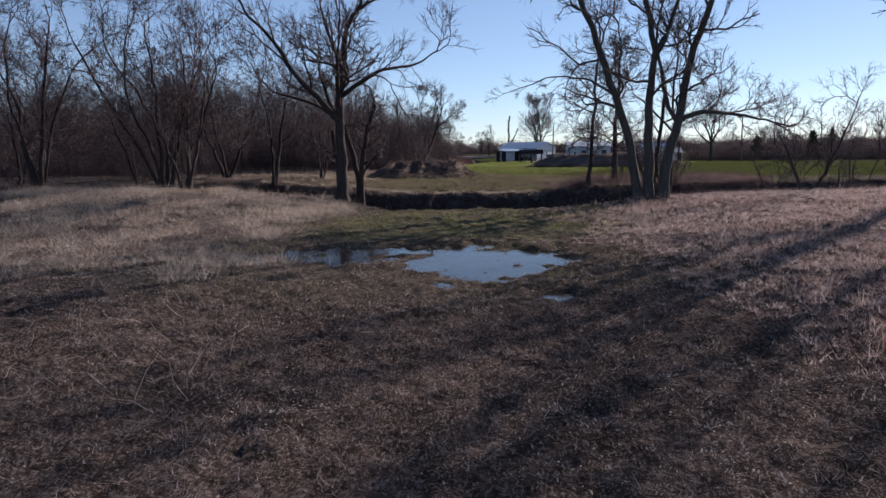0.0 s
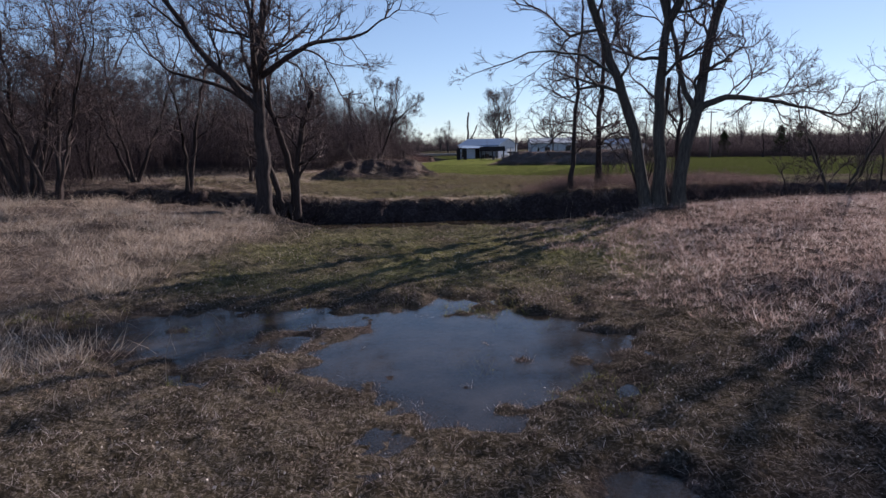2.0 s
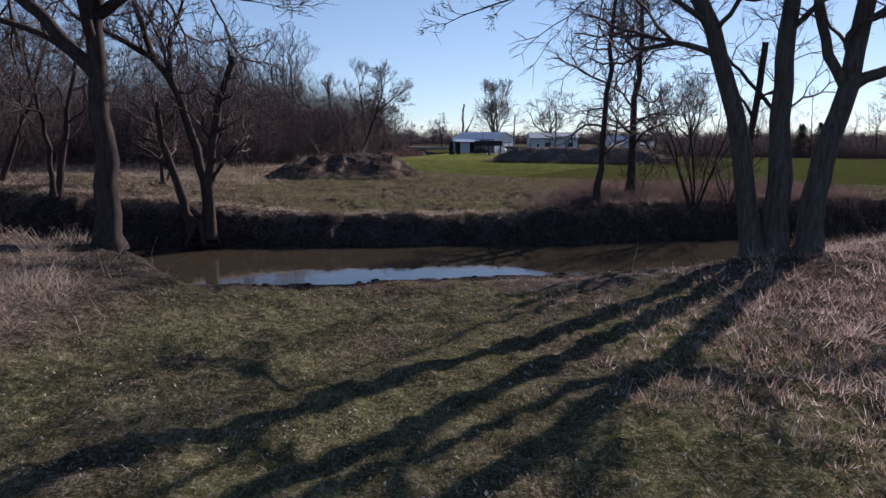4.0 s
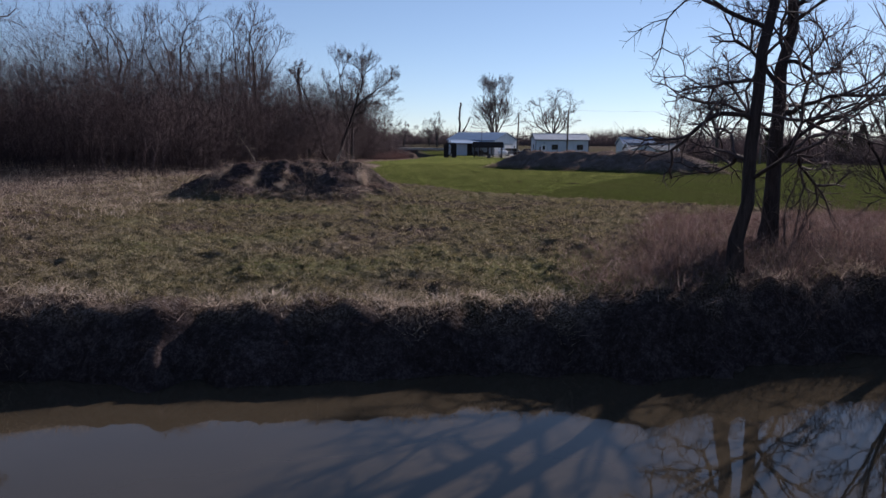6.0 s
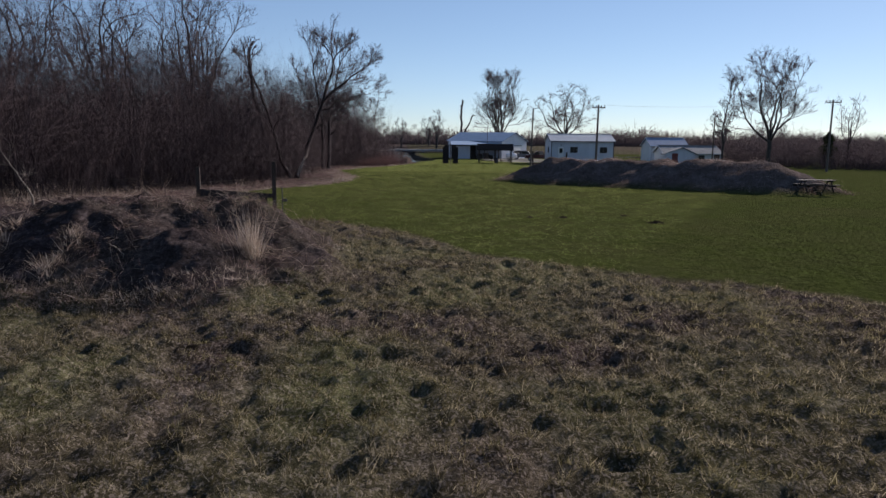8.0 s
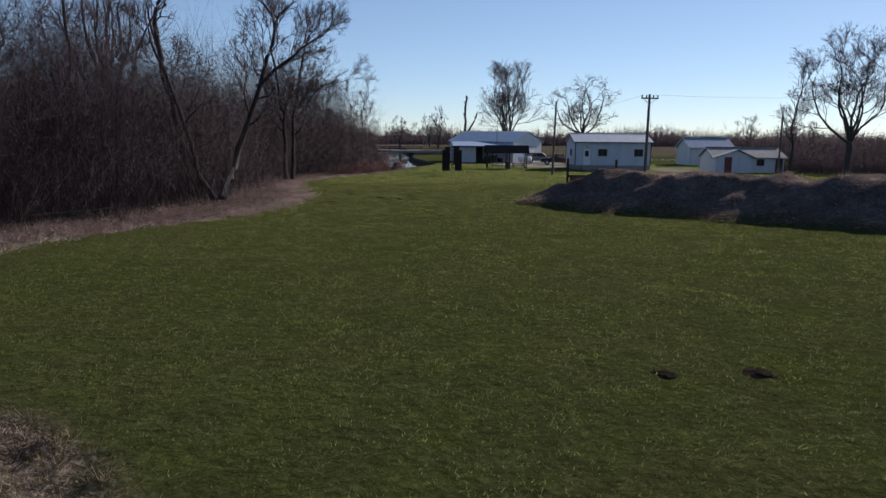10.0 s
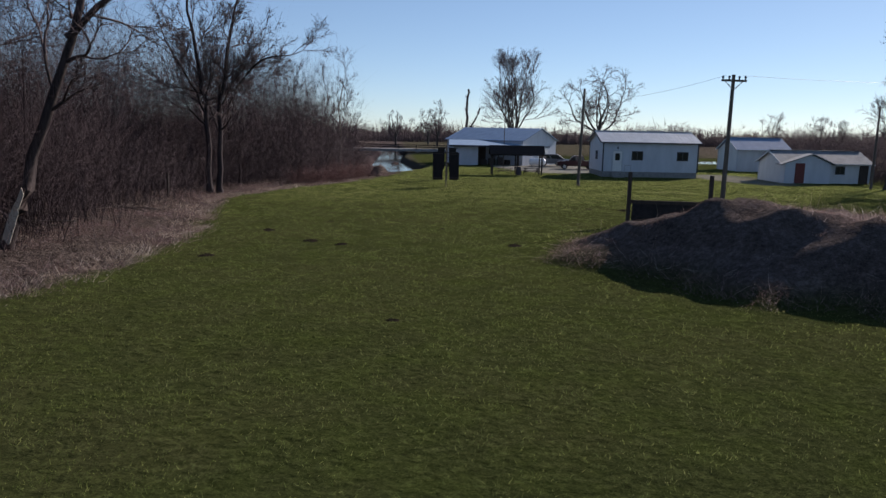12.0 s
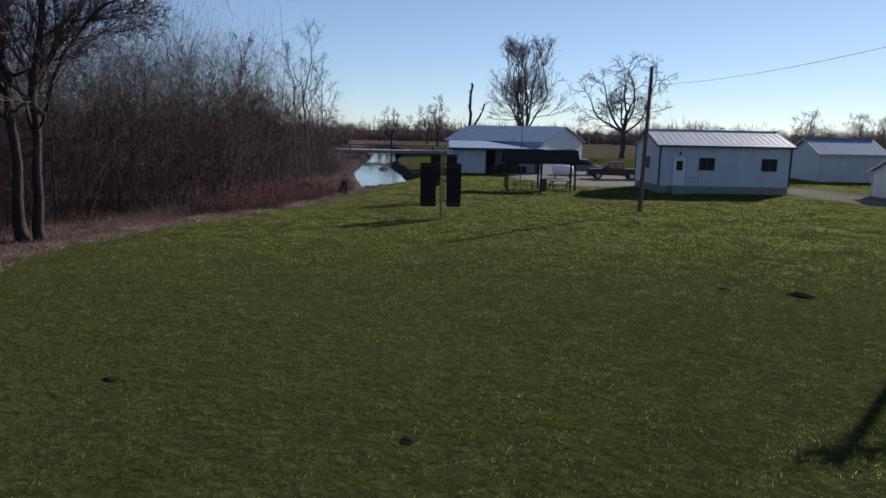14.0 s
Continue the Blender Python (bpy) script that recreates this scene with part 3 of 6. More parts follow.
class Wood:
    """Gathers tapered limbs into vertex and face lists."""

    def __init__(self):
        self.v, self.f = [], []

    def limb(self, pts, rads, n):
        base, m = len(self.v), len(pts)
        for k, p in enumerate(pts):
            t = (pts[min(k + 1, m - 1)] - pts[max(k - 1, 0)]).normalized()
            ref = Vector((0, 0, 1)) if abs(t.z) < 0.9 else Vector((1, 0, 0))
            u = t.cross(ref).normalized()
            w = t.cross(u)
            r = rads[k]
            for j in range(n):
                a = 2 * math.pi * j / n
                self.v.append((p + (u * math.cos(a) + w * math.sin(a)) * r)[:])
        for k in range(m - 1):
            for j in range(n):
                a, b = base + k * n + j, base + k * n + (j + 1) % n
                self.f.append((a, b, b + n, a + n))
        if n > 3:
            self.f.append(tuple(range(base + (m - 1) * n, base + m * n)))


class Tree:
    """A bare tree: drawn stems that throw out boughs, which fork again and again down to twigs."""

    def __init__(self, seed, depth=6, spread=30, up=0.06, wob=0.17, thin=0.008, sides=8, twigs=3):
        self.rng = random.Random(seed)
        self.depth, self.spread, self.up, self.wob = depth, spread, up, wob
        self.thin, self.sides, self.twigs = thin, sides, twigs
        self.trunk, self.crown = Wood(), Wood()

    def toss(self):
        r = self.rng
        return Vector((r.gauss(0, 1), r.gauss(0, 1), r.gauss(0, 1)))

    def aside(self, d, angle, turn):
        side = d.orthogonal().normalized()
        side.rotate(Matrix.Rotation(turn, 3, d))
        return (d * math.cos(angle) + side * math.sin(angle)).normalized()

    def stem(self, marks, r0, r1, begin=0.3, kids=8, reach=6.0, top=True, wide=52):
        """A limb along given points, smoothed, with boughs of its own and a forking end."""
        marks = [Vector(m) for m in marks]
        pts = []
        for k in range(len(marks) - 1):
            a, b, c, d = marks[max(k - 1, 0)], marks[k], marks[k + 1], marks[min(k + 2, len(marks) - 1)]
            for j in range(4):
                t = j / 4
                pts.append(0.5 * (2 * b + (c - a) * t + (2 * a - 5 * b + 4 * c - d) * t * t + (3 * b - a - 3 * c + d) * t ** 3) + self.toss() * 0.035 * (c - b).length * 0.5 * (1 if k + j else 0))
        pts.append(marks[-1])
        n = len(pts) - 1
        rads = [r0 + (r1 - r0) * (k / n) ** 0.85 for k in range(n + 1)]
        if marks[0].z < 0.3:
            rads[0] *= 1.4
            rads[1] *= 1.1
        (self.trunk if r0 > 0.05 else self.crown).limb(pts, rads, self.sides if r0 > 0.12 else 5)
        rng = self.rng
        turn = rng.random() * 6.28
        for k in range(kids):
            f = begin + (0.98 - begin) * (k + rng.random() * 0.8) / kids
            i = min(int(f * n), n - 1)
            p = pts[i].lerp(pts[i + 1], f * n - i)
            d = (pts[i + 1] - pts[i]).normalized()
            turn += 2.4 + rng.uniform(-0.6, 0.6)
            go = self.aside(d, radians(wide * rng.uniform(0.65, 1.25)), turn)
            self.fork(p, go, reach * 0.24 * rng.uniform(0.6, 1.15) * (1.05 - 0.4 * f), max(rads[i] * rng.uniform(0.32, 0.5), self.thin * 1.5), self.depth - 1)
        if top:
            self.fork(pts[-1], (pts[-1] - pts[-2]).normalized(), reach * 0.2, r1, self.depth)
        return self

    def fork(self, p, d, L, r, depth):
        rng = self.rng
        n = 3 if r > 0.02 else 2
        pts, rads = [p], [r]
        for k in range(n):
            d = (d + self.toss() * self.wob + Vector((0, 0, self.up))).normalized()
            p = p + d * (L / n)
            pts.append(p)
            rads.append(max(r * (1 - 0.22 * (k + 1) / n), self.thin * 0.6))
        (self.trunk if r > 0.05 else self.crown).limb(pts, rads, 6 if r > 0.06 else (4 if r > 0.03 else 3))
        if depth <= 3:
            for _ in range(self.twigs):
                i = rng.randrange(1, n + 1)
                go = self.aside(d, radians(rng.uniform(25, 65)), rng.uniform(0, 6.28)) + Vector((0, 0, self.up))
                self.crown.limb([pts[i], pts[i] + go * (L * rng.uniform(0.4, 0.95))], [self.thin * 0.9, self.thin * 0.4], 3)
        if depth <= 0 or r < self.thin:
            return
        k = 3 if rng.random() < 0.28 else 2
        turn = rng.uniform(0, 6.28)
        for j in range(k):
            a = radians(self.spread * rng.uniform(0.45, 1.3))
            go = self.aside(d, a, turn + 6.283 * j / k + rng.uniform(-0.4, 0.4))
            self.fork(p, go, L * rng.uniform(0.68, 0.98), r * (0.8 if j == 0 else rng.uniform(0.52, 0.7)), depth - 1)

    def meshes(self, bark_mat, twig_mat):
        t = mesh_from("trunk", self.trunk.v, self.trunk.f, bark_mat) if self.trunk.v else None
        c = mesh_from("crown", self.crown.v, self.crown.f, twig_mat) if self.crown.v else None
        return t, c

    def plant(self, name, x, y, label, category, bark_mat=None, twig_mat=None, group="", z=None, sink=0.12):
        ob = thing(name, x, y, (ground_z(x, y) if z is None else z) - sink, 0, label, category, group)
        t, c = self.meshes(bark_mat or BARK_OAK, twig_mat or TWIG)
        if t:
            part("trunk", t, None, ob)
        if c:
            part("crown", c, None, ob, "fine leafless twigs")
        return ob


def plain_tree(seed, h, r, lean=(0, 0), clear=0.25, kids=9, reach=0.5, **kw):
    """One leader, boughs from a given height."""
    t = Tree(seed, **kw)
    q = lambda f: t.rng.uniform(-0.03, 0.03) * h * f
    mid = [(lean[0] * f * h + q(f), lean[1] * f * h + q(f), h * f) for f in (0.24, 0.48, 0.72)]
    return t.stem([(0, 0, 0), *mid], r, r * 0.35, clear, kids, h * reach)


def fan_tree(seed, h, r, limbs=6, open_to=48, clear=0.22, **kw):
    """A short bole that parts into several rising limbs: a rounded, open-grown crown."""
    t = Tree(seed, **kw)
    rng = t.rng
    c = clear * h
    t.stem([(0, 0, 0), (rng.uniform(-0.1, 0.1), 0, c * 0.5), (0, 0, c)], r, r * 0.85, 0.9, 0, 1, False)
    for k in range(limbs):
        a = 6.283 * (k + rng.uniform(-0.3, 0.3)) / limbs
        tilt = radians(open_to * (0.2 + 0.9 * ((k * 0.618) % 1)))
        L = h * 0.42 * rng.uniform(0.85, 1.15)
        pts = [(0, 0, c * rng.uniform(0.85, 1.0))]
        for f, g in ((0.35, 1.15), (0.7, 1.0), (1.0, 0.8)):
            pts.append((math.cos(a) * math.sin(tilt * g) * L * f + rng.uniform(-0.03, 0.03) * h, math.sin(a) * math.sin(tilt * g) * L * f, c + math.cos(tilt * g) * L * f))
        t.stem(pts, r * rng.uniform(0.42, 0.6), r * 0.2, 0.25, 5, h * 0.4)
    return t


def clump(seed, h, stems, r, splay=0.35, kids=6, reach=0.42, **kw):
    """Several stems from one root."""
    t = Tree(seed, **kw)
    rng = t.rng
    for k in range(stems):
        a = 6.283 * (k + rng.random() * 0.7) / stems
        s = splay * rng.uniform(0.5, 1.3)
        hh = h * rng.uniform(0.5, 0.72)
        o = rng.uniform(0.05, 0.3)
        pts = [(o * math.cos(a), o * math.sin(a), 0)] + [(math.cos(a) * (o + s * hh * f ** 1.2) + rng.uniform(-0.07, 0.07) * hh * f, math.sin(a) * (o + s * hh * f ** 1.2) + rng.uniform(-0.07, 0.07) * hh * f, hh * f) for f in (0.3, 0.65, 1.0)]
        t.stem(pts, r * rng.uniform(0.7, 1.1), r * 0.3, 0.3, kids, h * reach)
    return t


# the spreading tree on the near bank
t = Tree(11, 5, 27, 0.05, 0.2, 0.010, twigs=3)
t.stem([(0, 0, 0), (0.05, 0, 2.3), (0, 0.05, 4.6), (0.2, 0, 7), (0.5, 0.3, 9.5)], 0.37, 0.14, 0.55, 6, 7)
t.stem([(0, 0, 4.5), (-1.2, -0.2, 5.9), (-2.6, 0.2, 7.4), (-3.6, 0.3, 9.0), (-5.2, 0.4, 10.8)], 0.2, 0.07, 0.25, 7, 6)
t.stem([(-0.1, 0, 4.7), (-1.4, 0.3, 5.5), (-2.9, 0.5, 6.0), (-3.8, 0.3, 6.3)], 0.12, 0.05, 0.25, 5, 4)
t.stem([(0.2, 0, 6.0), (1.4, -0.3, 6.7), (2.6, -0.2, 7.3), (4.2, 0.2, 7.6)], 0.16, 0.06, 0.25, 6, 5)
t.stem([(0, 0, 5.2), (0.2, -1.4, 7.0), (0.5, -2.4, 9.0)], 0.16, 0.06, 0.25, 6, 5)
t.stem([(0.1, 0, 6.6), (-0.3, 1.4, 8.4), (-1.0, 2.0, 10.5)], 0.15, 0.06, 0.25, 5, 5)
t.plant("spreading_tree", -6.0, 40.2, "tall dark leafless tree with wide spreading limbs on the creek bank", "tree")
# three trunks from one root
t = Tree(12, 5, 30, 0.06, 0.2, 0.009, twigs=4)
t.stem([(-0.4, 0.1, 0), (-0.95, 0.2, 2.8), (-1.8, 0.4, 5.6), (-2.8, 0.5, 8.4), (-3.9, 0.4, 11.2)], 0.28, 0.14, 0.4, 8, 6)
t.stem([(0, 0, 0), (-0.02, 0.1, 2.8), (0, 0.2, 5.5), (0.25, 0.3, 7.9), (-0.5, 0.3, 11)], 0.31, 0.13, 0.45, 6, 6)
t.stem([(0.25, 0.3, 7.6), (0.9, 0.2, 9.0), (1.6, 0.1, 11)], 0.16, 0.09, 0.2, 5, 6)
t.stem([(0.75, -0.1, 0), (1.0, 0.0, 2), (1.55, 0.1, 4.2), (2.25, 0.1, 7.9), (3.3, -0.3, 11)], 0.34, 0.15, 0.5, 7, 6)
t.stem([(1.5, 0, 4.1), (0.9, 0.1, 5.3), (0.6, 0.2, 6.9), (0.35, 0.3, 8.4)], 0.15, 0.07, 0.5, 4, 4)
t.stem([(1.6, 0, 4.2), (2.4, -0.2, 4.6), (3.5, -0.3, 4.6), (5.0, -0.2, 4.45)], 0.16, 0.08, 0.35, 6, 4.5)
t.stem([(-1.8, 0.4, 5.6), (-3.2, 0.2, 6.4), (-5.0, 0.0, 6.6), (-7.2, 0.5, 6.0)], 0.08, 0.02, 0.3, 9, 2.2, True, 40)
t.plant("three_trunk_tree", 10.95, 38.0, "large leafless tree with three grey trunks from one root", "tree", BARK_GREY)
# storm-dead pair of stems on a root clump at the water
t = Tree(13, 4, 32, 0.05, 0.22, 0.008, twigs=2)
t.stem([(0, 0, 0), (-0.2, 0, 1.6), (-0.75, 0, 2.9), (-0.68, 0, 4.3), (-0.42, 0, 6.2), (-0.35, 0, 7.5)], 0.15, 0.1, 0.5, 3, 2.5, False)
t.stem([(0.22, 0.1, 0), (0.22, 0.1, 2.9), (0.25, 0.1, 4.6), (0.42, 0.1, 5.5), (0.2, 0.1, 7), (0.4, 0, 9.5)], 0.14, 0.06, 0.5, 6, 4)
t.stem([(0.18, 0.1, 5.3), (-1.1, 0.1, 6.6), (-2.0, 0, 7.3)], 0.08, 0.04, 0.4, 4, 3)
t.stem([(-0.55, 0, 4.9), (-0.8, 0, 5.4), (-1.3, 0, 6.0)], 0.07, 0.035, 0.5, 1, 2, False)
drowned = t.plant("dead_bank_tree", 14.0, 44.3, "two thin dead stems on a washed-out root clump at the water", "tree", BARK_OAK, z=-0.95)
roots = Wood()
rr = random.Random(4)
for k in range(26):
    a = rr.uniform(0, 6.283)
    p = Vector((0.05, 0.0, rr.uniform(0.2, 0.75)))
    d = Vector((math.cos(a), math.sin(a) * 0.8, rr.uniform(-0.5, 0.3)))
    pts = [p]
    for j in range(4):
        d = (d + Vector((rr.gauss(0, 0.3), rr.gauss(0, 0.3), rr.gauss(-0.1, 0.3)))).normalized()
        p = p + d * rr.uniform(0.15, 0.3)
        pts.append(p)
    roots.limb(pts, [0.12, 0.1, 0.07, 0.04, 0.012], 6)
part("root_clump", mesh_from("root_clump", roots.v, roots.f, BARK_OAK), None, drowned, "muddy tangle of exposed roots")
# twin slender trees on the far bank
for k, (x, y, lean, r) in enumerate(((10.9, 53.5, 0.06, 0.17), (13.75, 57.4, 0.03, 0.25))):
    t = Tree(21 + k, 5, 34, 0.02, 0.16, 0.008, twigs=4)
    t.stem([(0, 0, 0), (lean * 4, 0, 4), (lean * 8, 0.1, 8), (lean * 11, 0, 11)], r, 0.07, 0.2, 22, 5.0, True, 76)
    t.plant("slender_tree", x, y, "slender leafless tree with level boughs on the far creek bank", "tree", group="slender trees on the bank")
# leaning, broken-topped tree at the water's edge
t = Tree(31, 5, 32, 0.05, 0.22, 0.008, twigs=3)
t.stem([(-0.3, 0, 0), (-0.6, 0, 1.2), (-1.05, 0.1, 2.8), (-1.45, 0.1, 4.3), (-1.5, 0.1, 5.6)], 0.25, 0.1, 0.5, 4, 3, False)
t.stem([(0.15, 0.2, 0), (0.2, 0.2, 1.9), (-0.3, 0.3, 4.2), (-0.75, 0.3, 6.0), (-1.8, 0.4, 7.8), (-2.3, 0.5, 9.4)], 0.25, 0.1, 0.45, 6, 5)
t.stem([(-1.5, 0.35, 7.3), (-3.1, 0.3, 8.2), (-4.4, 0.2, 8.8)], 0.14, 0.06, 0.2, 6, 4)
t.stem([(-0.9, 0.3, 6.3), (-0.9, 0.2, 7.8), (-0.4, 0.1, 9.2)], 0.14, 0.06, 0.2, 6, 4)
t.stem([(0.4, -0.2, 0), (0.5, -0.2, 2.2), (0.72, -0.2, 4.0), (1.05, -0.1, 5.7), (1.62, 0, 7.4)], 0.24, 0.13, 0.35, 11, 3.6, False)
t.stem([(0.5, -0.2, 2.3), (1.0, -0.3, 3.0), (1.5, -0.3, 3.6)], 0.11, 0.03, 0.4, 3, 2)
t.stem([(-0.9, 0.1, 2.4), (-1.7, 0.0, 3.4), (-2.7, 0.1, 4.0)], 0.1, 0.03, 0.3, 5, 2.5)
for k in range(7):
    q = 0.9 * k - 0.4
    t.stem([(0.12 * math.cos(q), 0.1 * math.sin(q), 0.75), (0.5 * math.cos(q), 0.4 * math.sin(q), 0.3), (0.95 * math.cos(q), 0.75 * math.sin(q), -0.25)], 0.2, 0.05, 0.5, 0, 1, False)
wet_tree = t.plant("leaning_tree", -6.6, 50.9, "leaning storm-broken tree standing at the creek's edge", "tree", BARK_WET, z=-0.75)
bm = bmesh.new()
for k in range(5):
    solid([(-0.07, 0), (0.06, 0), (0.03 + 0.02 * k, 0.45 + 0.1 * (k % 3)), (-0.01, 0.2)], 0.03, (1.57 + 0.05 * k, -0.06 + 0.03 * k, 7.2), (0, 6 * k - 8, 37 * k), bm)
part("splintered_top", bm, PALE_WOOD, wet_tree, "pale splintered wood where the trunk snapped")
# brushy trees left of the way
for seed, x, y, h, n, r, sp in ((41, -16.6, 41.2, 13.5, 5, 0.15, 0.36), (42, -14.9, 40.2, 11.5, 4, 0.13, 0.45), (43, -17.4, 56, 14, 3, 0.17, 0.42), (44, -12.7, 51.6, 13, 2, 0.15, 0.35),
                                (45, -23.5, 40.5, 13.5, 5, 0.16, 0.34), (46, -29, 47, 14.5, 4, 0.17, 0.34), (47, -10.2, 57.5, 9, 3, 0.1, 0.3), (48, -22, 60, 14.5, 4, 0.16, 0.34), (49, -33, 36, 14, 4, 0.17, 0.34), (50, -20, 47, 12, 4, 0.14, 0.4)):
    clump(seed, h, n, r, sp, 7, 0.44, depth=5, spread=34, thin=0.012, twigs=6).plant("brushy_tree", x, y, "many-stemmed leafless tree rising from dry grass", "tree", BARK_OAK, TWIG, "many-stemmed trees beside the creek")
# right of the way
clump(51, 8.5, 4, 0.13, 0.5, 6, 0.45, depth=5, spread=34, thin=0.01).plant("brushy_tree", 23.4, 45.2, "low spreading leafless tree with crooked stems", "tree", BARK_GREY, TWIG, "many-stemmed trees beside the creek")
clump(52, 6.5, 8, 0.07, 0.42, 6, 0.4, depth=4, spread=24, up=0.12, thin=0.008).plant("bank_shrub", 15.6, 53.6, "tall thin-stemmed shrub on the far creek bank", "shrub")
clump(53, 5.0, 6, 0.05, 0.45, 6, 0.4, depth=4, spread=26, up=0.1, thin=0.008).plant("bank_shrub", 17.8, 54.6, "tall thin-stemmed shrub on the far creek bank", "shrub")
clump(54, 3.0, 7, 0.03, 0.5, 5, 0.4, depth=4, spread=30, thin=0.007).plant("bank_shrub", 13.9, 56.6, "low tangled shrub on the far creek bank", "shrub")
clump(55, 4.0, 6, 0.05, 0.4, 5, 0.4, depth=4, spread=30, thin=0.008).plant("bank_shrub", 20.5, 44.0, "thin-stemmed leafless shrub in russet weeds", "shrub")
clump(56, 6.5, 5, 0.08, 0.4, 5, 0.45, depth=5, spread=32, thin=0.01).plant("brushy_tree", 27.5, 48.0, "low spreading leafless tree with crooked stems", "tree", BARK_GREY, TWIG, "many-stemmed trees beside the creek")
fan_tree(57, 26, 0.4, 6, 20, 0.2, depth=4, spread=26, thin=0.02, twigs=2).plant("roadside_tree", 27.9, 38.7, "tall narrow leafless tree at the meadow's edge", "tree", BARK_GREY)
fan_tree(58, 24, 0.34, 4, 18, 0.24, depth=3, spread=24, thin=0.02, twigs=0).plant("roadside_tree", 26.8, 32.2, "tall narrow leafless tree at the meadow's edge", "tree", BARK_GREY)

# named trees along the wood's edge
t = Tree(61, 5, 25, 0.06, 0.12, 0.013, twigs=7)
t.stem([(-0.35, 0, 0), (-0.4, 0, 4), (-0.55, 0, 7), (-1.3, 0, 11.5)], 0.22, 0.09, 0.32, 13, 6.5, True, 46)
t.stem([(0.3, 0.1, 0), (0.35, 0.1, 4), (0.55, 0, 7), (1.5, 0, 11.5)], 0.21, 0.09, 0.32, 13, 6.5, True, 50)
t.stem([(0.4, 0.1, 4.6), (1.5, 0.2, 7.0), (2.9, 0.2, 8.8), (4.3, 0.2, 9.3)], 0.09, 0.04, 0.3, 9, 4.5)
t.stem([(-0.4, 0.1, 5.2), (-1.5, 0.3, 7.4), (-2.6, 0.2, 9.4), (-3.1, 0.2, 10.6)], 0.09, 0.04, 0.3, 8, 4.5)
t.plant("twin_tree", -3.8, 146.7, "tall leafless tree with two trunks beside the lawn", "tree", BARK_WOODS)
plain_tree(68, 21, 0.17, (-0.01, 0), 0.55, 9, 0.26, depth=5, spread=28, up=0.1, thin=0.016, twigs=3).plant("straight_tree", -13.4, 124.2, "tall straight leafless tree at the edge of the wood", "tree", BARK_WOODS)
t = Tree(62, 5, 25, 0.06, 0.12, 0.011, twigs=5)
t.stem([(0.1, 0, 0), (0.9, 0, 2.2), (2.2, 0.2, 6), (3.2, 0.4, 9)], 0.24, 0.1, 0.5, 6, 6)
t.stem([(2.4, 0.2, 6.8), (3.8, 0.1, 8.0), (5.0, 0, 9.0)], 0.13, 0.06, 0.2, 5, 5)
t.stem([(-0.2, 0, 0), (-1.1, 0, 1.8), (-1.9, 0, 5), (-3.1, 0, 8.2)], 0.2, 0.08, 0.5, 6, 5)
leaner = t.plant("forked_tree", -4.1, 121.8, "leaning forked tree with pale peeling bark at its foot", "tree", BARK_OAK)
bm = bmesh.new()
solid([(-0.1, 0), (0.16, 0), (0.5, 1.0), (0.42, 1.35), (0.2, 0.9)], 0.03, (0.25, -0.3, 0.35), (0, 0, 8), bm)
solid([(-0.06, 0), (0.08, 0), (0.14, 0.5), (0.02, 0.7)], 0.03, (0.72, -0.32, 1.5), (0, 16, 0), bm)
part("peeled_bark", bm, PALE_WOOD, leaner, "pale bare wood where bark peeled off")
t = Tree(63, 3, 34, 0.06, 0.25, 0.014, twigs=2)
t.stem([(0, 0, 0), (-0.6, 0, 4), (-1.4, 0, 8), (-1.7, 0, 11.2), (-1.3, 0, 12.3)], 0.24, 0.1, 0.6, 4, 3, False)
t.stem([(-1.4, 0, 8.6), (-1.9, 0, 10.2), (-2.2, 0, 12)], 0.12, 0.05, 0.5, 3, 2, False)
t.plant("dead_snag", -6.8, 125.5, "dead broken-topped tree at the wood's edge", "tree", BARK_WOODS)
for seed, x, y, h, r in ((64, -18, 142.5, 20, 0.36), (65, -15.5, 134, 17, 0.28), (66, -24, 133, 19.5, 0.34), (67, -30, 126, 18, 0.32)):
    fan_tree(seed, h, r, 6, 40, 0.3, depth=5, spread=28, up=0.08, thin=0.017, twigs=2).plant("wood_edge_tree", x, y, "tall leafless tree standing above the wood", "tree", BARK_WOODS)

# ---- the wood: trees of a few habits, repeated ----
habits = []
for k in range(6):
    if k < 2:
        t = plain_tree(70 + k, 12 + k, 0.16 + 0.02 * k, (0.03 * (k - 2), 0), 0.25, 8, 0.5, depth=5, spread=30, thin=0.02, sides=5, twigs=2)
    elif k < 4:
        t = fan_tree(70 + k, 12.5, 0.19, 5, 40, 0.3, depth=5, spread=30, thin=0.02, sides=5, twigs=2)
    else:
        t = clump(70 + k, 11, 4, 0.11, 0.28, 5, 0.42, depth=4, spread=30, thin=0.02, twigs=4)
    habits.append(t.meshes(BARK_WOODS, TWIG_RED if k % 2 else TWIG))
rng = random.Random(7)
planted = 0
spots = []
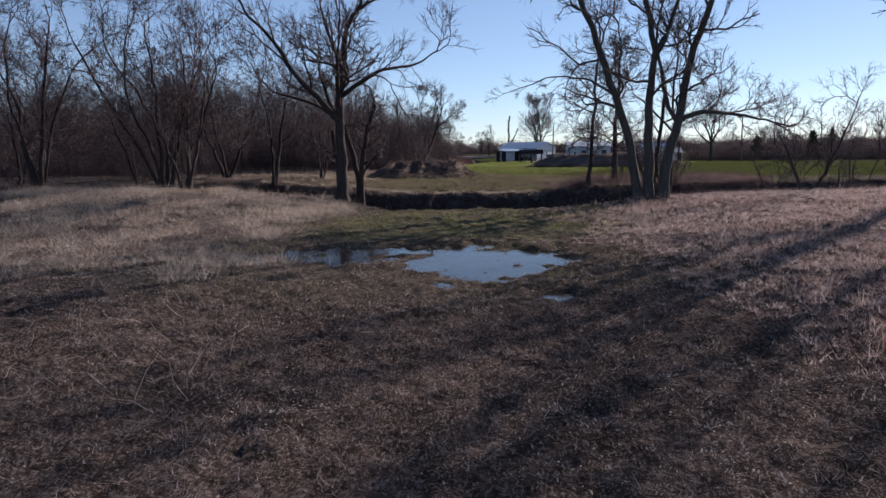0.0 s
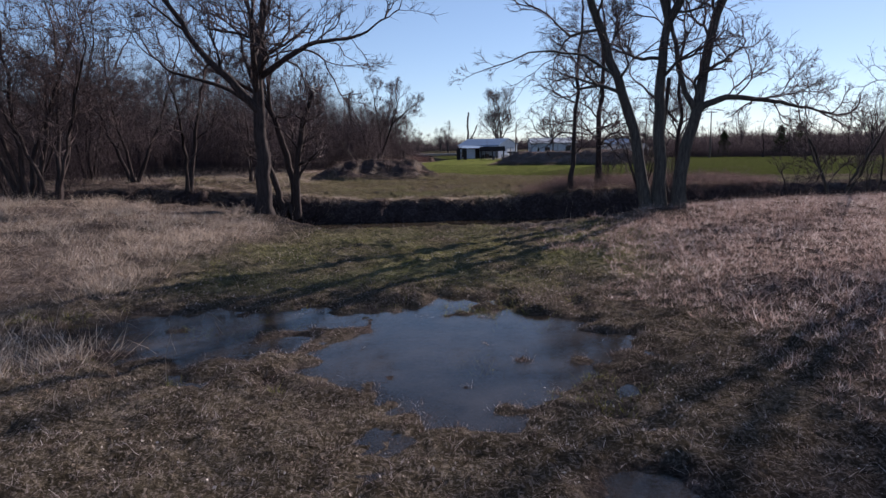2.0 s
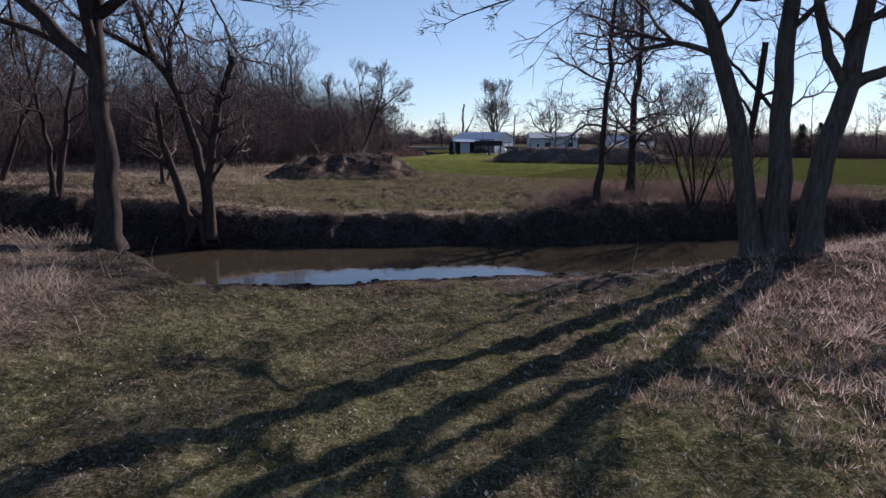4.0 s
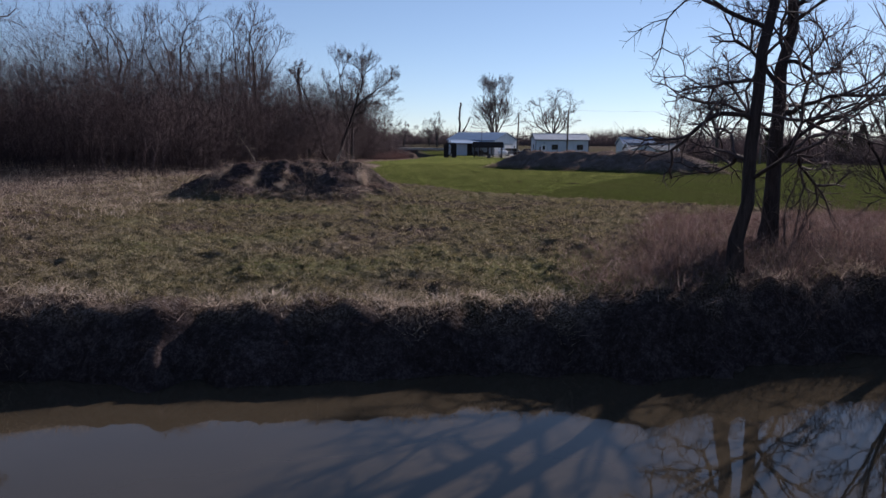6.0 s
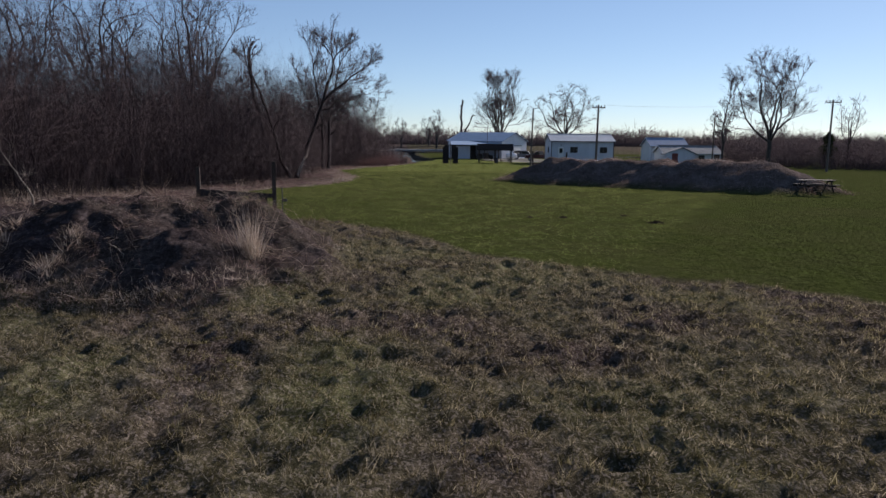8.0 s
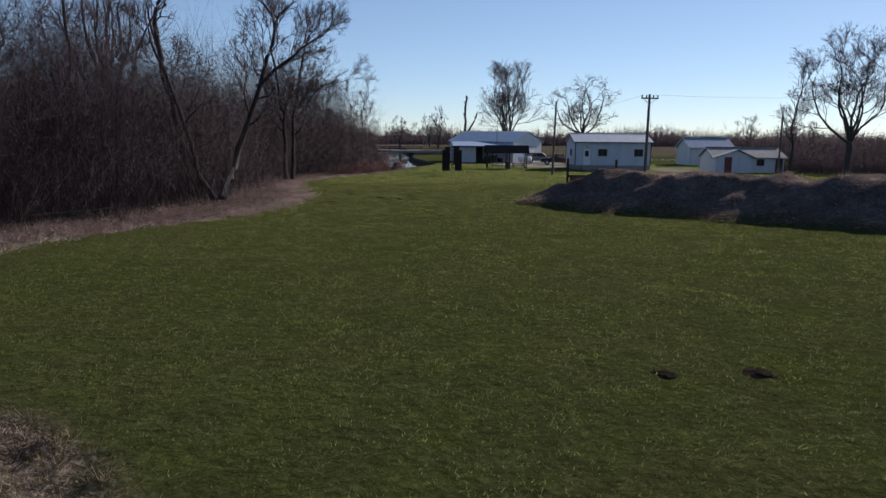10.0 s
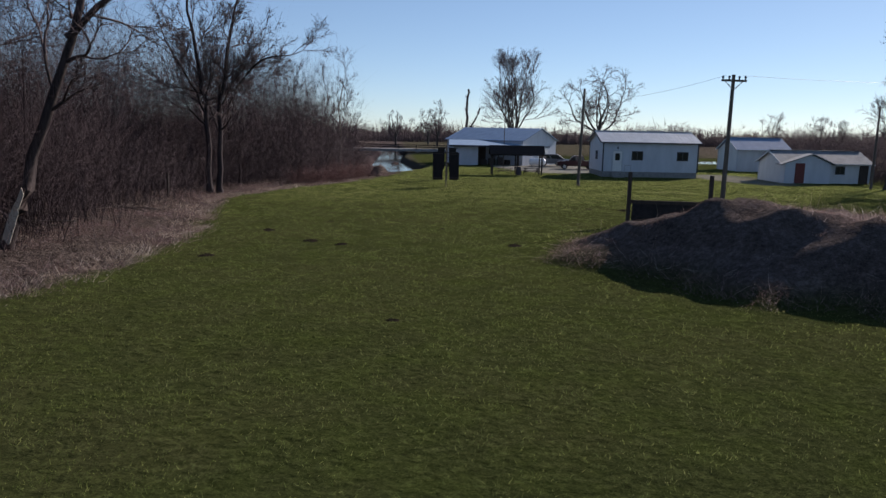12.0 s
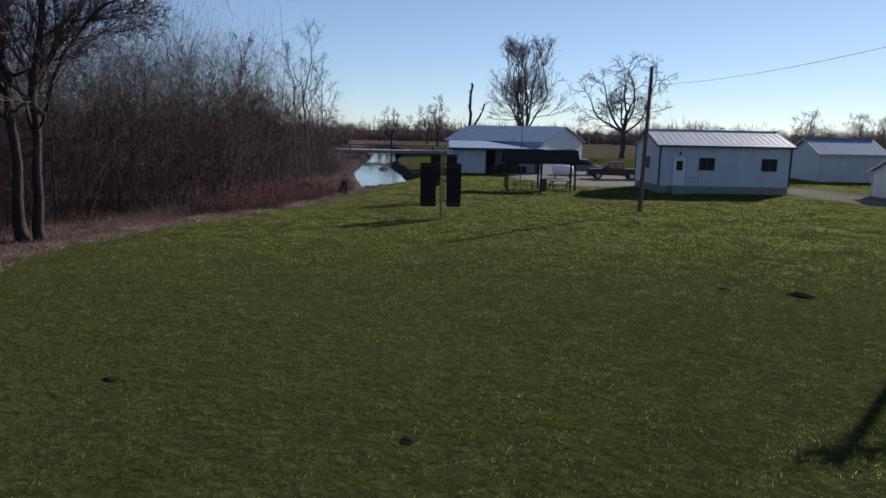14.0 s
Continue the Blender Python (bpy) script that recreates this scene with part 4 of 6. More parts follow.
while planted < 75:
    y = rng.uniform(97, 205) if planted % 2 else rng.uniform(98, 138)
    edge = float(np.interp(y, WOOD_Y, WOOD_X))
    x = edge - 3.0 - (abs(rng.gauss(0, 1)) * 22 if planted % 2 else rng.uniform(0, 85))
    if y > 172:
        x = min(x, float(np.interp(y, RUN_Y, RUN_X)) - 6)
    if (y < 106 and x > -13) or (y < 152 and x > edge - 9):
        continue
    if any((x - a) ** 2 + (y - b) ** 2 < 3.0 for a, b in spots) or x < -100:
        continue
    spots.append((x, y))
    tm, cm = habits[rng.randrange(6)]
    ob = thing("woodland_tree", x, y, ground_z(x, y) - 0.1, rng.uniform(0, 360), "leafless brown woodland tree among dense undergrowth", "tree", "trees of the wood")
    s = rng.uniform(0.5, 0.78) if planted % 6 else rng.uniform(0.85, 1.15)
    ob.scale = (s, s, s)
    part("trunk", tm, None, ob)
    part("crown", cm, None, ob, "fine leafless twigs")
    planted += 1


# ---- stuff: sticks and stems without number ----


def sticks(name, rows, mat, label, category, n=3, bend=0.2, joints=2):
    """Many thin stems as one mesh: rows of base xyz, direction, length, radius."""
    base, way, length, rad = rows
    count = len(base)
    way = way / np.linalg.norm(way, axis=1, keepdims=True)
    ref = np.where(np.abs(way[:, 2:3]) < 0.9, np.array([[0, 0, 1.0]]), np.array([[1.0, 0, 0]]))
    u = np.cross(way, ref)
    u /= np.linalg.norm(u, axis=1, keepdims=True)
    w = np.cross(way, u)
    r = np.random.RandomState(len(name) + count % 97)
    sag = u * r.normal(0, bend, (count, 1)) + w * r.normal(0, bend, (count, 1))
    rings = []
    for f, q in (((0.0, 1.0), (0.5, 0.75), (1.0, 0.15)) if joints == 2 else ((0.0, 1.0), (1.0, 0.25))):
        c = base + way * (length * f)[:, None] + sag * (length * f * f)[:, None]
        for j in range(n):
            a = 2 * math.pi * j / n
            rings.append(c + (u * math.cos(a) + w * math.sin(a)) * (rad * q)[:, None])
    V = np.stack(rings, 1).reshape(-1, 3)
    quads = []
    for k in range(joints):
        for j in range(n):
            quads.append([k * n + j, k * n + (j + 1) % n, (k + 1) * n + (j + 1) % n, (k + 1) * n + j])
    F = (np.arange(count)[:, None, None] * ((joints + 1) * n) + np.array(quads)[None]).reshape(-1, 4)
    return stuff_mesh(name, V, F, mat, label, category)


def stuff_mesh(name, V, F, mat, label, category, smooth=True):
    me = bpy.data.meshes.new(name)
    V, F = np.ascontiguousarray(V, np.float32), np.ascontiguousarray(F, np.int32)
    k = F.shape[1]
    me.vertices.add(len(V))
    me.vertices.foreach_set("co", V.reshape(-1))
    me.loops.add(F.size)
    me.loops.foreach_set("vertex_index", F.reshape(-1))
    me.polygons.add(len(F))
    me.polygons.foreach_set("loop_start", np.arange(0, F.size, k, dtype=np.int32))
    me.polygons.foreach_set("use_smooth", np.full(len(F), smooth, dtype=bool))
    me.update(calc_edges=True)
    me.materials.append(mat)
    return tagged(new(name, me), label, category, kind="stuff")


def upright(r, count, lean):
    d = r.normal(0, lean, (count, 3))
    d[:, 2] = 1
    return d


def thicket(name, xs, ys, per, tall, thick, seed, mat, label, lean=0.35, spread=0.8, sprays=0):
    """Thin stems, each with side sprays of twigs, tapering to points."""
    r = np.random.RandomState(seed)
    x = np.repeat(xs, per) + r.normal(0, spread, len(xs) * per)
    y = np.repeat(ys, per) + r.normal(0, spread, len(xs) * per)
    base = np.stack([x, y, height(x, y) - 0.05], -1)
    L = np.repeat(tall, per) * r.uniform(0.45, 1.1, len(x))
    way = upright(r, len(x), lean)
    way /= np.linalg.norm(way, axis=1, keepdims=True)
    rad = thick * r.uniform(0.5, 1.2, len(x))
    rows = [(base, way, L, rad)]
    for k in range(sprays):
        f = r.uniform(0.25, 0.9, len(x))
        side = way * 0.55 + r.normal(0, 0.55, way.shape)
        rows.append((base + way * (L * f)[:, None], side / np.linalg.norm(side, axis=1, keepdims=True), L * r.uniform(0.2, 0.5, len(x)), rad * 0.6))
    base, way, L, rad = (np.concatenate(q) for q in zip(*rows))
    ref = np.where(np.abs(way[:, 2:3]) < 0.9, np.array([[0, 0, 1.0]]), np.array([[1.0, 0, 0]]))
    u = np.cross(way, ref)
    u /= np.linalg.norm(u, axis=1, keepdims=True)
    w = np.cross(way, u)
    ring = [base + (u * math.cos(a) + w * math.sin(a)) * rad[:, None] for a in (0, 2.094, 4.189)]
    V = np.stack(ring + [base + way * L[:, None]], 1).reshape(-1, 3)
    F = (np.arange(len(base))[:, None, None] * 4 + np.array([[0, 1, 3], [1, 2, 3], [2, 0, 3]])[None]).reshape(-1, 3)
    return stuff_mesh(name, V, F, mat, label, "undergrowth", True)


r = np.random.RandomState(3)
n = 2500
y = r.uniform(98, 200, n)
y[::2] = r.uniform(98, 140, len(y[::2]))
clear = np.interp(y, (100, 134, 143), (4.8, 4.5, 1.6))
x = np.interp(y, WOOD_Y, WOOD_X) - clear - np.abs(r.normal(0, 1, n)) * 20
x[::2] = np.interp(y[::2], WOOD_Y, WOOD_X) - clear[::2] - r.uniform(0, 85, len(y[::2]))
x = np.where(y > 172, np.minimum(x, np.interp(y, RUN_Y, RUN_X) - 5.5), x)
ok = (x > -110) & ~((y < 105) & (x > -12))
thicket("wood_undergrowth", x[ok], y[ok], 7, r.uniform(1.8, 4.2, ok.sum()) + r.uniform(0, 5.0, ok.sum()) * ease(1, 9, np.interp(y[ok], WOOD_Y, WOOD_X) - x[ok]), 0.012, 5, TWIG_RED, "dense brown saplings and brush filling the wood", 0.42, 1.0, 7)
n = 2300
x, y = r.uniform(-75, -16, n), r.uniform(52, 100, n)
ok = (x < -12 - (y - 50) * 0.9 + 30 * (y > 92)) & (y > 56 + 0.3 * (x + 75) * (x < -40))
thicket("side_undergrowth", x[ok], y[ok], 6, r.uniform(2.5, 7.0, ok.sum()), 0.014, 6, TWIG_RED, "dense brown brush beside the creek", 0.4, 1.0, 8)
n = 1900
y = r.uniform(100, 190, n)
x = np.interp(y, WOOD_Y, WOOD_X) - 6 - r.uniform(0, 1, n) ** 2 * 75
x = np.where(y > 168, np.minimum(x, np.interp(y, RUN_Y, RUN_X) - 9), x)
thicket("tall_saplings", x, y, 5, r.uniform(7.5, 10.5, n) + 4.5 * ease(6, 16, np.interp(y, WOOD_Y, WOOD_X) - x), 0.016, 9, TWIG_RED, "tall bare saplings crowding the wood", 0.2, 1.4, 11)
n = 900
x, y = r.uniform(-85, -13, n), r.uniform(58, 104, n)
ok = (x < -16 - (y - 58) * 0.75 + 34 * (y > 90)) | ((y > 90) & (x < -22))
thicket("side_wood", x[ok], y[ok], 7, r.uniform(8.0, 12.5, ok.sum()), 0.02, 8, TWIG_RED, "tall bare saplings massed behind the creek", 0.24, 1.2, 12)

# ---- grass, weeds and litter ----


def tufts(name, cx, cy, per, rad, tall, wide, lean, mat, label, seed, category="grass", keep=None, dome=0.0):
    """Clusters of single blades, each bent outward from its cluster."""
    r = np.random.RandomState(seed)
    n = len(cx) * per
    ox, oy = r.normal(0, rad, n), r.normal(0, rad, n)
    x, y = np.repeat(cx, per) + ox, np.repeat(cy, per) + oy
    h = np.repeat(r.uniform(tall[0], tall[1], len(cx)), per) * r.uniform(0.5, 1.1, n)
    h = h * (1 + dome * (1 - np.minimum(np.hypot(ox, oy) / rad, 2)))
    if keep is not None:
        ok = keep(x, y)
        x, y, ox, oy, h = x[ok], y[ok], ox[ok], oy[ok], h[ok]
        n = len(x)
    z = height(x, y) - 0.01
    dx, dy = ox / rad * 0.5 + r.normal(0, 0.6, n), oy / rad * 0.5 + r.normal(0, 0.6, n)
    a = r.uniform(0, 6.283, n)
    w = wide * r.uniform(0.6, 1.3, n) / 2
    ux, uy = np.cos(a) * w, np.sin(a) * w
    base = np.stack([x, y, z], -1)
    side = np.stack([ux, uy, np.zeros(n)], -1)
    tip = base + np.stack([dx * lean * h, dy * lean * h, h * r.uniform(0.55, 1.0, n)], -1)
    V = np.stack([base - side, base + side, tip], 1).reshape(-1, 3)
    return stuff_mesh(name, V, np.arange(3 * n).reshape(-1, 3), mat, label, category, False)


def spots_in(seed, n, x0, x1, y0, y1, ok):
    r = np.random.RandomState(seed)
    x, y = r.uniform(x0, x1, n), r.uniform(y0, y1, n)
    k = ok(x, y, r.random_sample(n))
    return x[k], y[k]


def near_line(x, y):
    return np.interp(x, NEAR_X, NEAR_Y)


def far_line(x, y):
    return np.interp(x, FAR_X, FAR_Y)


def in_view(x, y, y0=0.0, side=0.62, extra=5):
    """Within the fan of ground that the way overlooks."""
    return np.abs(x - 0.4 - 0.075 * (y - y0)) < extra + side * np.maximum(y - y0, 0)


def dry(x, y):
    return height(x, y) > PUDDLE_Z - 0.028


vegetated = lambda x, y: (dry(x, y) | (y > 30)) & (zones(x, y)["bare"] < 0.3)
# near meadow: matted litter over everything that is not wet
cx, cy = spots_in(101, 46000, -22, 24, 4.5, 43, lambda x, y, q: in_view(x, y, 2, 0.66, 5) & (y < near_line(x, y) - 0.6) & (q < 0.12 + 0.5 * (y < 24)) & (tussock(x, y) > 0.0))
tufts("matted_meadow_grass", cx, cy, 16, 0.10, (0.06, 0.15), 0.008, 0.9, LITTER, "matted brown winter grass of the meadow", 1, keep=vegetated)
cx, cy = spots_in(100, 34000, -10, 13, 4.5, 26, lambda x, y, q: in_view(x, y, 2, 0.62, 3) & (q < 0.8) & (tussock(x, y) + 0.05 * lumps(x, y, 1.3, 78) > -0.05))
tufts("trodden_litter", cx, cy, 9, 0.09, (0.03, 0.085), 0.0075, 1.8, LITTER, "wiry trodden litter of dead grass", 19, keep=dry)
cx, cy = spots_in(102, 7000, -24, -1, 11, 43, lambda x, y, q: in_view(x, y, 0, 0.72, 6) & (zones(x, y)["straw"] > 0.35) & (y < near_line(x, y)) & (q < 0.95) & (lumps(x, y, 1.6, 63) + 0.5 * lumps(x, y, 0.6, 80) > 0.0))
tufts("tall_straw_grass", cx, cy, 22, 0.17, (0.25, 0.65), 0.012, 0.75, STRAW, "tall pale dry grass laid over in clumps", 2, keep=dry)
cx, cy = spots_in(103, 8200, 4, 30, 8, 46, lambda x, y, q: in_view(x, y, 0, 0.72, 6) & (x > 6.6 + 0.10 * (y - 26) + 1.2 * lumps(x, y, 2.5, 52) + 1.5 * (y < 20)) & (y < near_line(x, y) - 0.4 - 4.2 * (x < 13.5 + lumps(x, y, 1.5, 62))) & (q < 0.8) & (lumps(x, y, 1.5, 64) > -0.5))
tufts("russet_meadow_weeds", cx, cy, 24, 0.17, (0.16, 0.5), 0.013, 0.9, RUSSET, "russet dead weeds and bent stalks", 3, keep=vegetated)
cx, cy = spots_in(104, 9000, -9, 11, 12.5, 42, lambda x, y, q: (zones(x, y)["moss"] + 0.15 * lumps(x, y, 0.6, 73) > 0.3) & (y < near_line(x, y) - 0.8) & (lumps(x, y, 0.9, 65) > -0.3))
tufts("short_green_grass", cx, cy, 18, 0.12, (0.035, 0.10), 0.009, 0.7, MOSS, "short olive grass on the damp track", 4, keep=vegetated)
cx, cy = spots_in(105, 1900, -8.5, 4.5, 15.5, 24, lambda x, y, q: (puddle_dip(x, y) > 0.3) & (lumps(x, y, 1.2, 66) + 0.4 * lumps(x, y, 0.4, 67) + 0.25 * (x < -1) > 0.22))
tufts("puddle_grass", cx, cy, 16, 0.12, (0.09, 0.2), 0.010, 0.7, MOSS, "wet grass blades standing in the puddle", 5)
# meadow between creek and lawn
mid_meadow = lambda x, y: (y > far_line(x, y) + 1.9) & (lawn_edge(x, y) < 0.15) & (mound_one(x, y) < 0.2) & in_view(x, y, 36, 0.66, 4)
cx, cy = spots_in(106, 13000, -16, 30, 51.5, 93, lambda x, y, q: mid_meadow(x, y) & (q < 0.95))
tufts("meadow_grass", cx, cy, 12, 0.14, (0.04, 0.1), 0.009, 0.9, MIXED, "short olive and straw winter grass", 6)
cx, cy = dome_tops(-16, 30, 52, 92, 0.4, 7)
k = mid_meadow(cx, cy)
tufts("meadow_tussocks", cx[k], cy[k], 46, 0.085, (0.09, 0.2), 0.010, 0.75, MIXED, "rounded tussocks of olive and straw winter grass", 26, dome=0.4)
cx, cy = dome_tops(4, 22, 6, 42, 0.4, 7)
k = in_view(cx, cy, 0, 0.66, 5) & (cx > 5 + lumps(cx, cy, 2.5, 52)) & (cy < near_line(cx, cy) - 1 - 3.6 * (cx < 13.5 + lumps(cx, cy, 1.5, 62))) & (np.hypot((cx - 7.5) / 5, (cy - 39) / 5) > 1)
tufts("russet_tussocks", cx[k], cy[k], 40, 0.09, (0.1, 0.26), 0.010, 0.8, RUSSET, "rounded tussocks of russet winter grass", 28, keep=vegetated, dome=0.4)
cx, cy = spots_in(107, 5200, -60, -5, 54, 104, lambda x, y, q: (y > far_line(x, y) + 1.5) & (mound_one(x, y) < 0.1) & (x < -7 - 0.0 * y + 2 * lumps(x, y, 4, 69)) & (lawn_edge(x, y) < 0))
tufts("left_straw_grass", cx, cy, 15, 0.22, (0.2, 0.5), 0.016, 0.7, STRAW, "pale dry grass in front of the wood", 7)
r = np.random.RandomState(8)
cx = r.uniform(-14, 22, 640)
cy = np.interp(cx, FAR_X, FAR_Y) + r.uniform(1.9, 2.7, 640)
kept = (lumps(cx, cy * 0, 1.6, 81) > 0.05) | (cx < -4)
cx, cy = cx[kept], cy[kept]
tufts("bank_edge_grass", cx, cy, 20, 0.14, (0.12, 0.35), 0.012, 1.2, STRAW, "dry grass hanging over the cut bank", 9)
cx = r.uniform(7.5, 24, 900)
cy = np.interp(cx, FAR_X, FAR_Y) + 1.9 + np.abs(r.normal(0, 1, 900)) * 3
tufts("bank_weeds", cx, cy, 22, 0.25, (0.2, 0.7), 0.009, 0.8, BRAMBLE, "tangled russet weeds round the bank trees", 10)
cx, cy = spots_in(112, 5200, 8, 26, 53.5, 66, lambda x, y, q: (x > 9.6 + 0.42 * (y - 56.5) + 0.9 * lumps(x, y, 1.6, 82)) & (lawn_edge(x, y) < -0.8) & (lumps(x, y, 1.1, 83) > -0.35))
tufts("red_bank_weeds", cx, cy, 22, 0.2, (0.25, 0.75), 0.009, 0.7, BRAMBLE, "matted red-brown weeds beside the bank", 27, dome=0.3)
k = np.random.RandomState(29).choice(len(cx), 420)
thicket("red_bank_stems", cx[k], cy[k], 5, np.random.RandomState(30).uniform(0.5, 1.3, 420), 0.006, 31, RED_STEM, "thin red-brown stems rising from the weeds", 0.6, 0.25, 4)
r = np.random.RandomState(32)
cx = r.uniform(8.6, 24, 150)
cy = np.interp(cx, FAR_X, FAR_Y) + r.uniform(1.2, 4.2, 150)
thicket("bank_brush", cx, cy, 8, r.uniform(0.6, 1.8, 150), 0.007, 33, TWIG, "tangled brown brush round the feet of the bank trees", 0.5, 0.35, 5)
# tongues of straw and weed that hang over the cut bank
r = np.random.RandomState(33)
for k, (x, y, w) in enumerate(((3.6, 52.2, 0.55), (-1.2, 52.2, 0.35), (-4.6, 52.0, 0.8), (1.6, 52.4, 0.3), (6.6, 52.3, 0.35), (-7.8, 51.6, 0.9))):
    cx, cy = x + r.normal(0, w * 0.5, 26), y - np.abs(r.normal(0, 0.4, 26)) + 0.2
    tufts("bank_tongue", cx, cy, 20, 0.1, (0.14, 0.3), 0.009, 1.3, STRAW if k % 2 == 0 else LITTER, "dead grass slumped down the cut bank", 34 + k)
# the lawn
on_turf = lambda x, y: (lawn_edge(x, y) > 0) & (mound_two(x, y) < 0.05) & in_view(x, y, 64, 0.5, 3) & (zones(x, y)["gravel"] < 0.2)
cx, cy = spots_in(108, 31000, -4, 40, 70, 150, lambda x, y, q: on_turf(x, y))
tufts("lawn_grass", cx, cy, 15, 0.22, (0.04, 0.085), 0.013, 0.7, LAWN, "close-mown green lawn grass", 11)
cx, cy = spots_in(107, 34000, 0, 56, 138, 192, lambda x, y, q: on_turf(x, y) & (q < (y - 138) / 14))
tufts("far_lawn_grass", cx, cy, 16, 0.28, (0.05, 0.10), 0.026, 0.6, LAWN, "close-mown lawn grass round the sheds", 12)
cx, cy = spots_in(109, 10000, -2, 30, 78, 150, lambda x, y, q: (lawn_edge(x, y) > 0.3) & (mound_two(x, y) < 0.03) & in_view(x, y, 68, 0.6, 3) & (lumps(x, y, 0.9, 76) + 0.5 * lumps(x, y, 3.0, 77) > 0.1))
tufts("lawn_tufts", cx, cy, 14, 0.08, (0.05, 0.1), 0.010, 0.8, LAWN, "taller tufts standing up in the lawn", 18, dome=0.3)
# dry fringe along the wood
cy = r.uniform(97, 172, 3000)
cx = np.interp(cy, WOOD_Y, WOOD_X) + 0.35 - np.abs(r.normal(0, 1, 3000)) * 3.6
k = lumps(cx, cy, 1.8, 74) + 0.5 * lumps(cx, cy, 0.7, 75) > -0.15
cx, cy = cx[k], cy[k]
tufts("wood_fringe_weeds", cx, cy, 26, 0.26, (0.08, 0.5), 0.012, 1.0, BRAMBLE, "dry weeds and straw fringing the wood", 12)
cy = r.uniform(100, 165, 420)
cx = np.interp(cy, WOOD_Y, WOOD_X) + 0.3 - np.abs(r.normal(0, 1, 420)) * 0.8
tufts("wood_fringe_straw", cx, cy, 22, 0.26, (0.12, 0.35), 0.015, 1.1, STRAW, "flattened straw along the lawn's edge", 13)
# berms
for name, fn, x0, x1, y0, y1, sd in (("first_berm_weeds", mound_one, -12, 6, 70, 90, 14), ("second_berm_weeds", mound_two, 11, 40, 100, 127, 15)):
    cx, cy = spots_in(110 + sd, 9000, x0, x1, y0, y1, lambda x, y, q: (fn(x, y) > 0.02) & (q < (0.1 if sd == 14 else 0.05) + 0.6 * (lumps(x, y, 1.0, 70) > 0.15) + 0.6 * (fn(x, y) < 0.25)) & (lumps(x, y, 1.8, 71) > -0.35))
    tufts(name, cx, cy, 17, 0.2, (0.08, 0.28), 0.010, 1.1, BRAMBLE, "dead weeds matted over the dark soil berm", sd)
    r2 = np.random.RandomState(sd + 50)
    n = 900 if sd == 14 else 450
    k = r2.choice(len(cx), n)
    base = np.stack([cx[k], cy[k], height(cx[k], cy[k]) - 0.02], -1)
    sticks(name.replace("weeds", "stalks"), (base, upright(r2, n, 0.9), r2.uniform(0.3, 0.8, n), np.full(n, 0.0035)), STRAW, "pale broken weed stalks on the berm", "stalks", 3, 0.45)
    n = 1500 if sd == 14 else 700
    k = r2.choice(len(cx), n)
    flat = r2.normal(0, 1, (n, 3)) * np.array([1, 1, 0.35])
    base = np.stack([cx[k], cy[k], height(cx[k], cy[k]) + r2.uniform(0.02, 0.15, n)], -1)
    sticks(name.replace("weeds", "fallen_stalks"), (base, flat, r2.uniform(0.25, 0.7, n), np.full(n, 0.0035)), STRAW, "bleached stalks lying tangled over the berm", "stalks", 3, 0.3)
cx, cy = spots_in(131, 5200, 11, 30, 106, 128, lambda x, y, q: (mound_two(x, y) > 0.0) & (mound_two(x, y) < 0.16) & (lumps(x, y, 0.9, 85) > -0.1))
tufts("berm_foot_weeds", cx, cy, 16, 0.18, (0.1, 0.36), 0.010, 1.0, BRAMBLE, "tangled red-brown weeds along the foot of the berm", 16, dome=0.3)
k = lumps(cx, cy, 1.3, 86) > 0.15
k = k & (cy < 122.5)
cx, cy = cx[k][::2], cy[k][::2]
tufts("berm_foot_straw", cx, cy, 14, 0.16, (0.1, 0.28), 0.008, 1.1, STRAW, "bleached straw along the foot of the berm", 21)
r = np.random.RandomState(35)
a = np.concatenate([r.normal(m, 0.035, 40) for m in (0.22, 0.36, 0.66, 0.84)])
side = r.normal(0.3, 0.5, len(a))
tufts("berm_top_straw", 18.2 + 13.5 * a - 0.65 * side, 120.5 - 11.5 * a - 0.76 * side, 18, 0.14, (0.12, 0.38), 0.009, 0.9, RUSSET, "bleached weeds along the crest of the berm", 47, dome=0.3)
for k, (x, y, w) in enumerate(((-2.7, 74.0, 0.12), (-4.3, 74.2, 0.1), (-6.1, 75.0, 0.12))):
    f = r.uniform(0, 1, 26)
    tufts("straw_tongue", x + 0.35 * f + r.normal(0, w, 26), y + 1.7 * f, 18, 0.06, (0.2, 0.5), 0.011, 0.9, STRAW, "bleached straw trailing down the soil berm", 40 + k)
cx = r.uniform(-4.5, 2.0, 150)
cy = 73.4 + 0.10 * (cx + 1.2) ** 2 + r.normal(0, 0.22, 150)
tufts("straw_heap", cx, cy, 18, 0.15, (0.1, 0.28), 0.009, 1.2, STRAW, "bleached straw heaped at the foot of the berm", 46, dome=0.3)
cx, cy = 1.45 + r.normal(0, 0.09, 14), 75.6 + r.normal(0, 0.09, 14)
tufts("plume_grass", cx, cy, 30, 0.09, (1.1, 1.9), 0.007, 0.22, STRAW, "upright pale plume grass at the berm", 17)
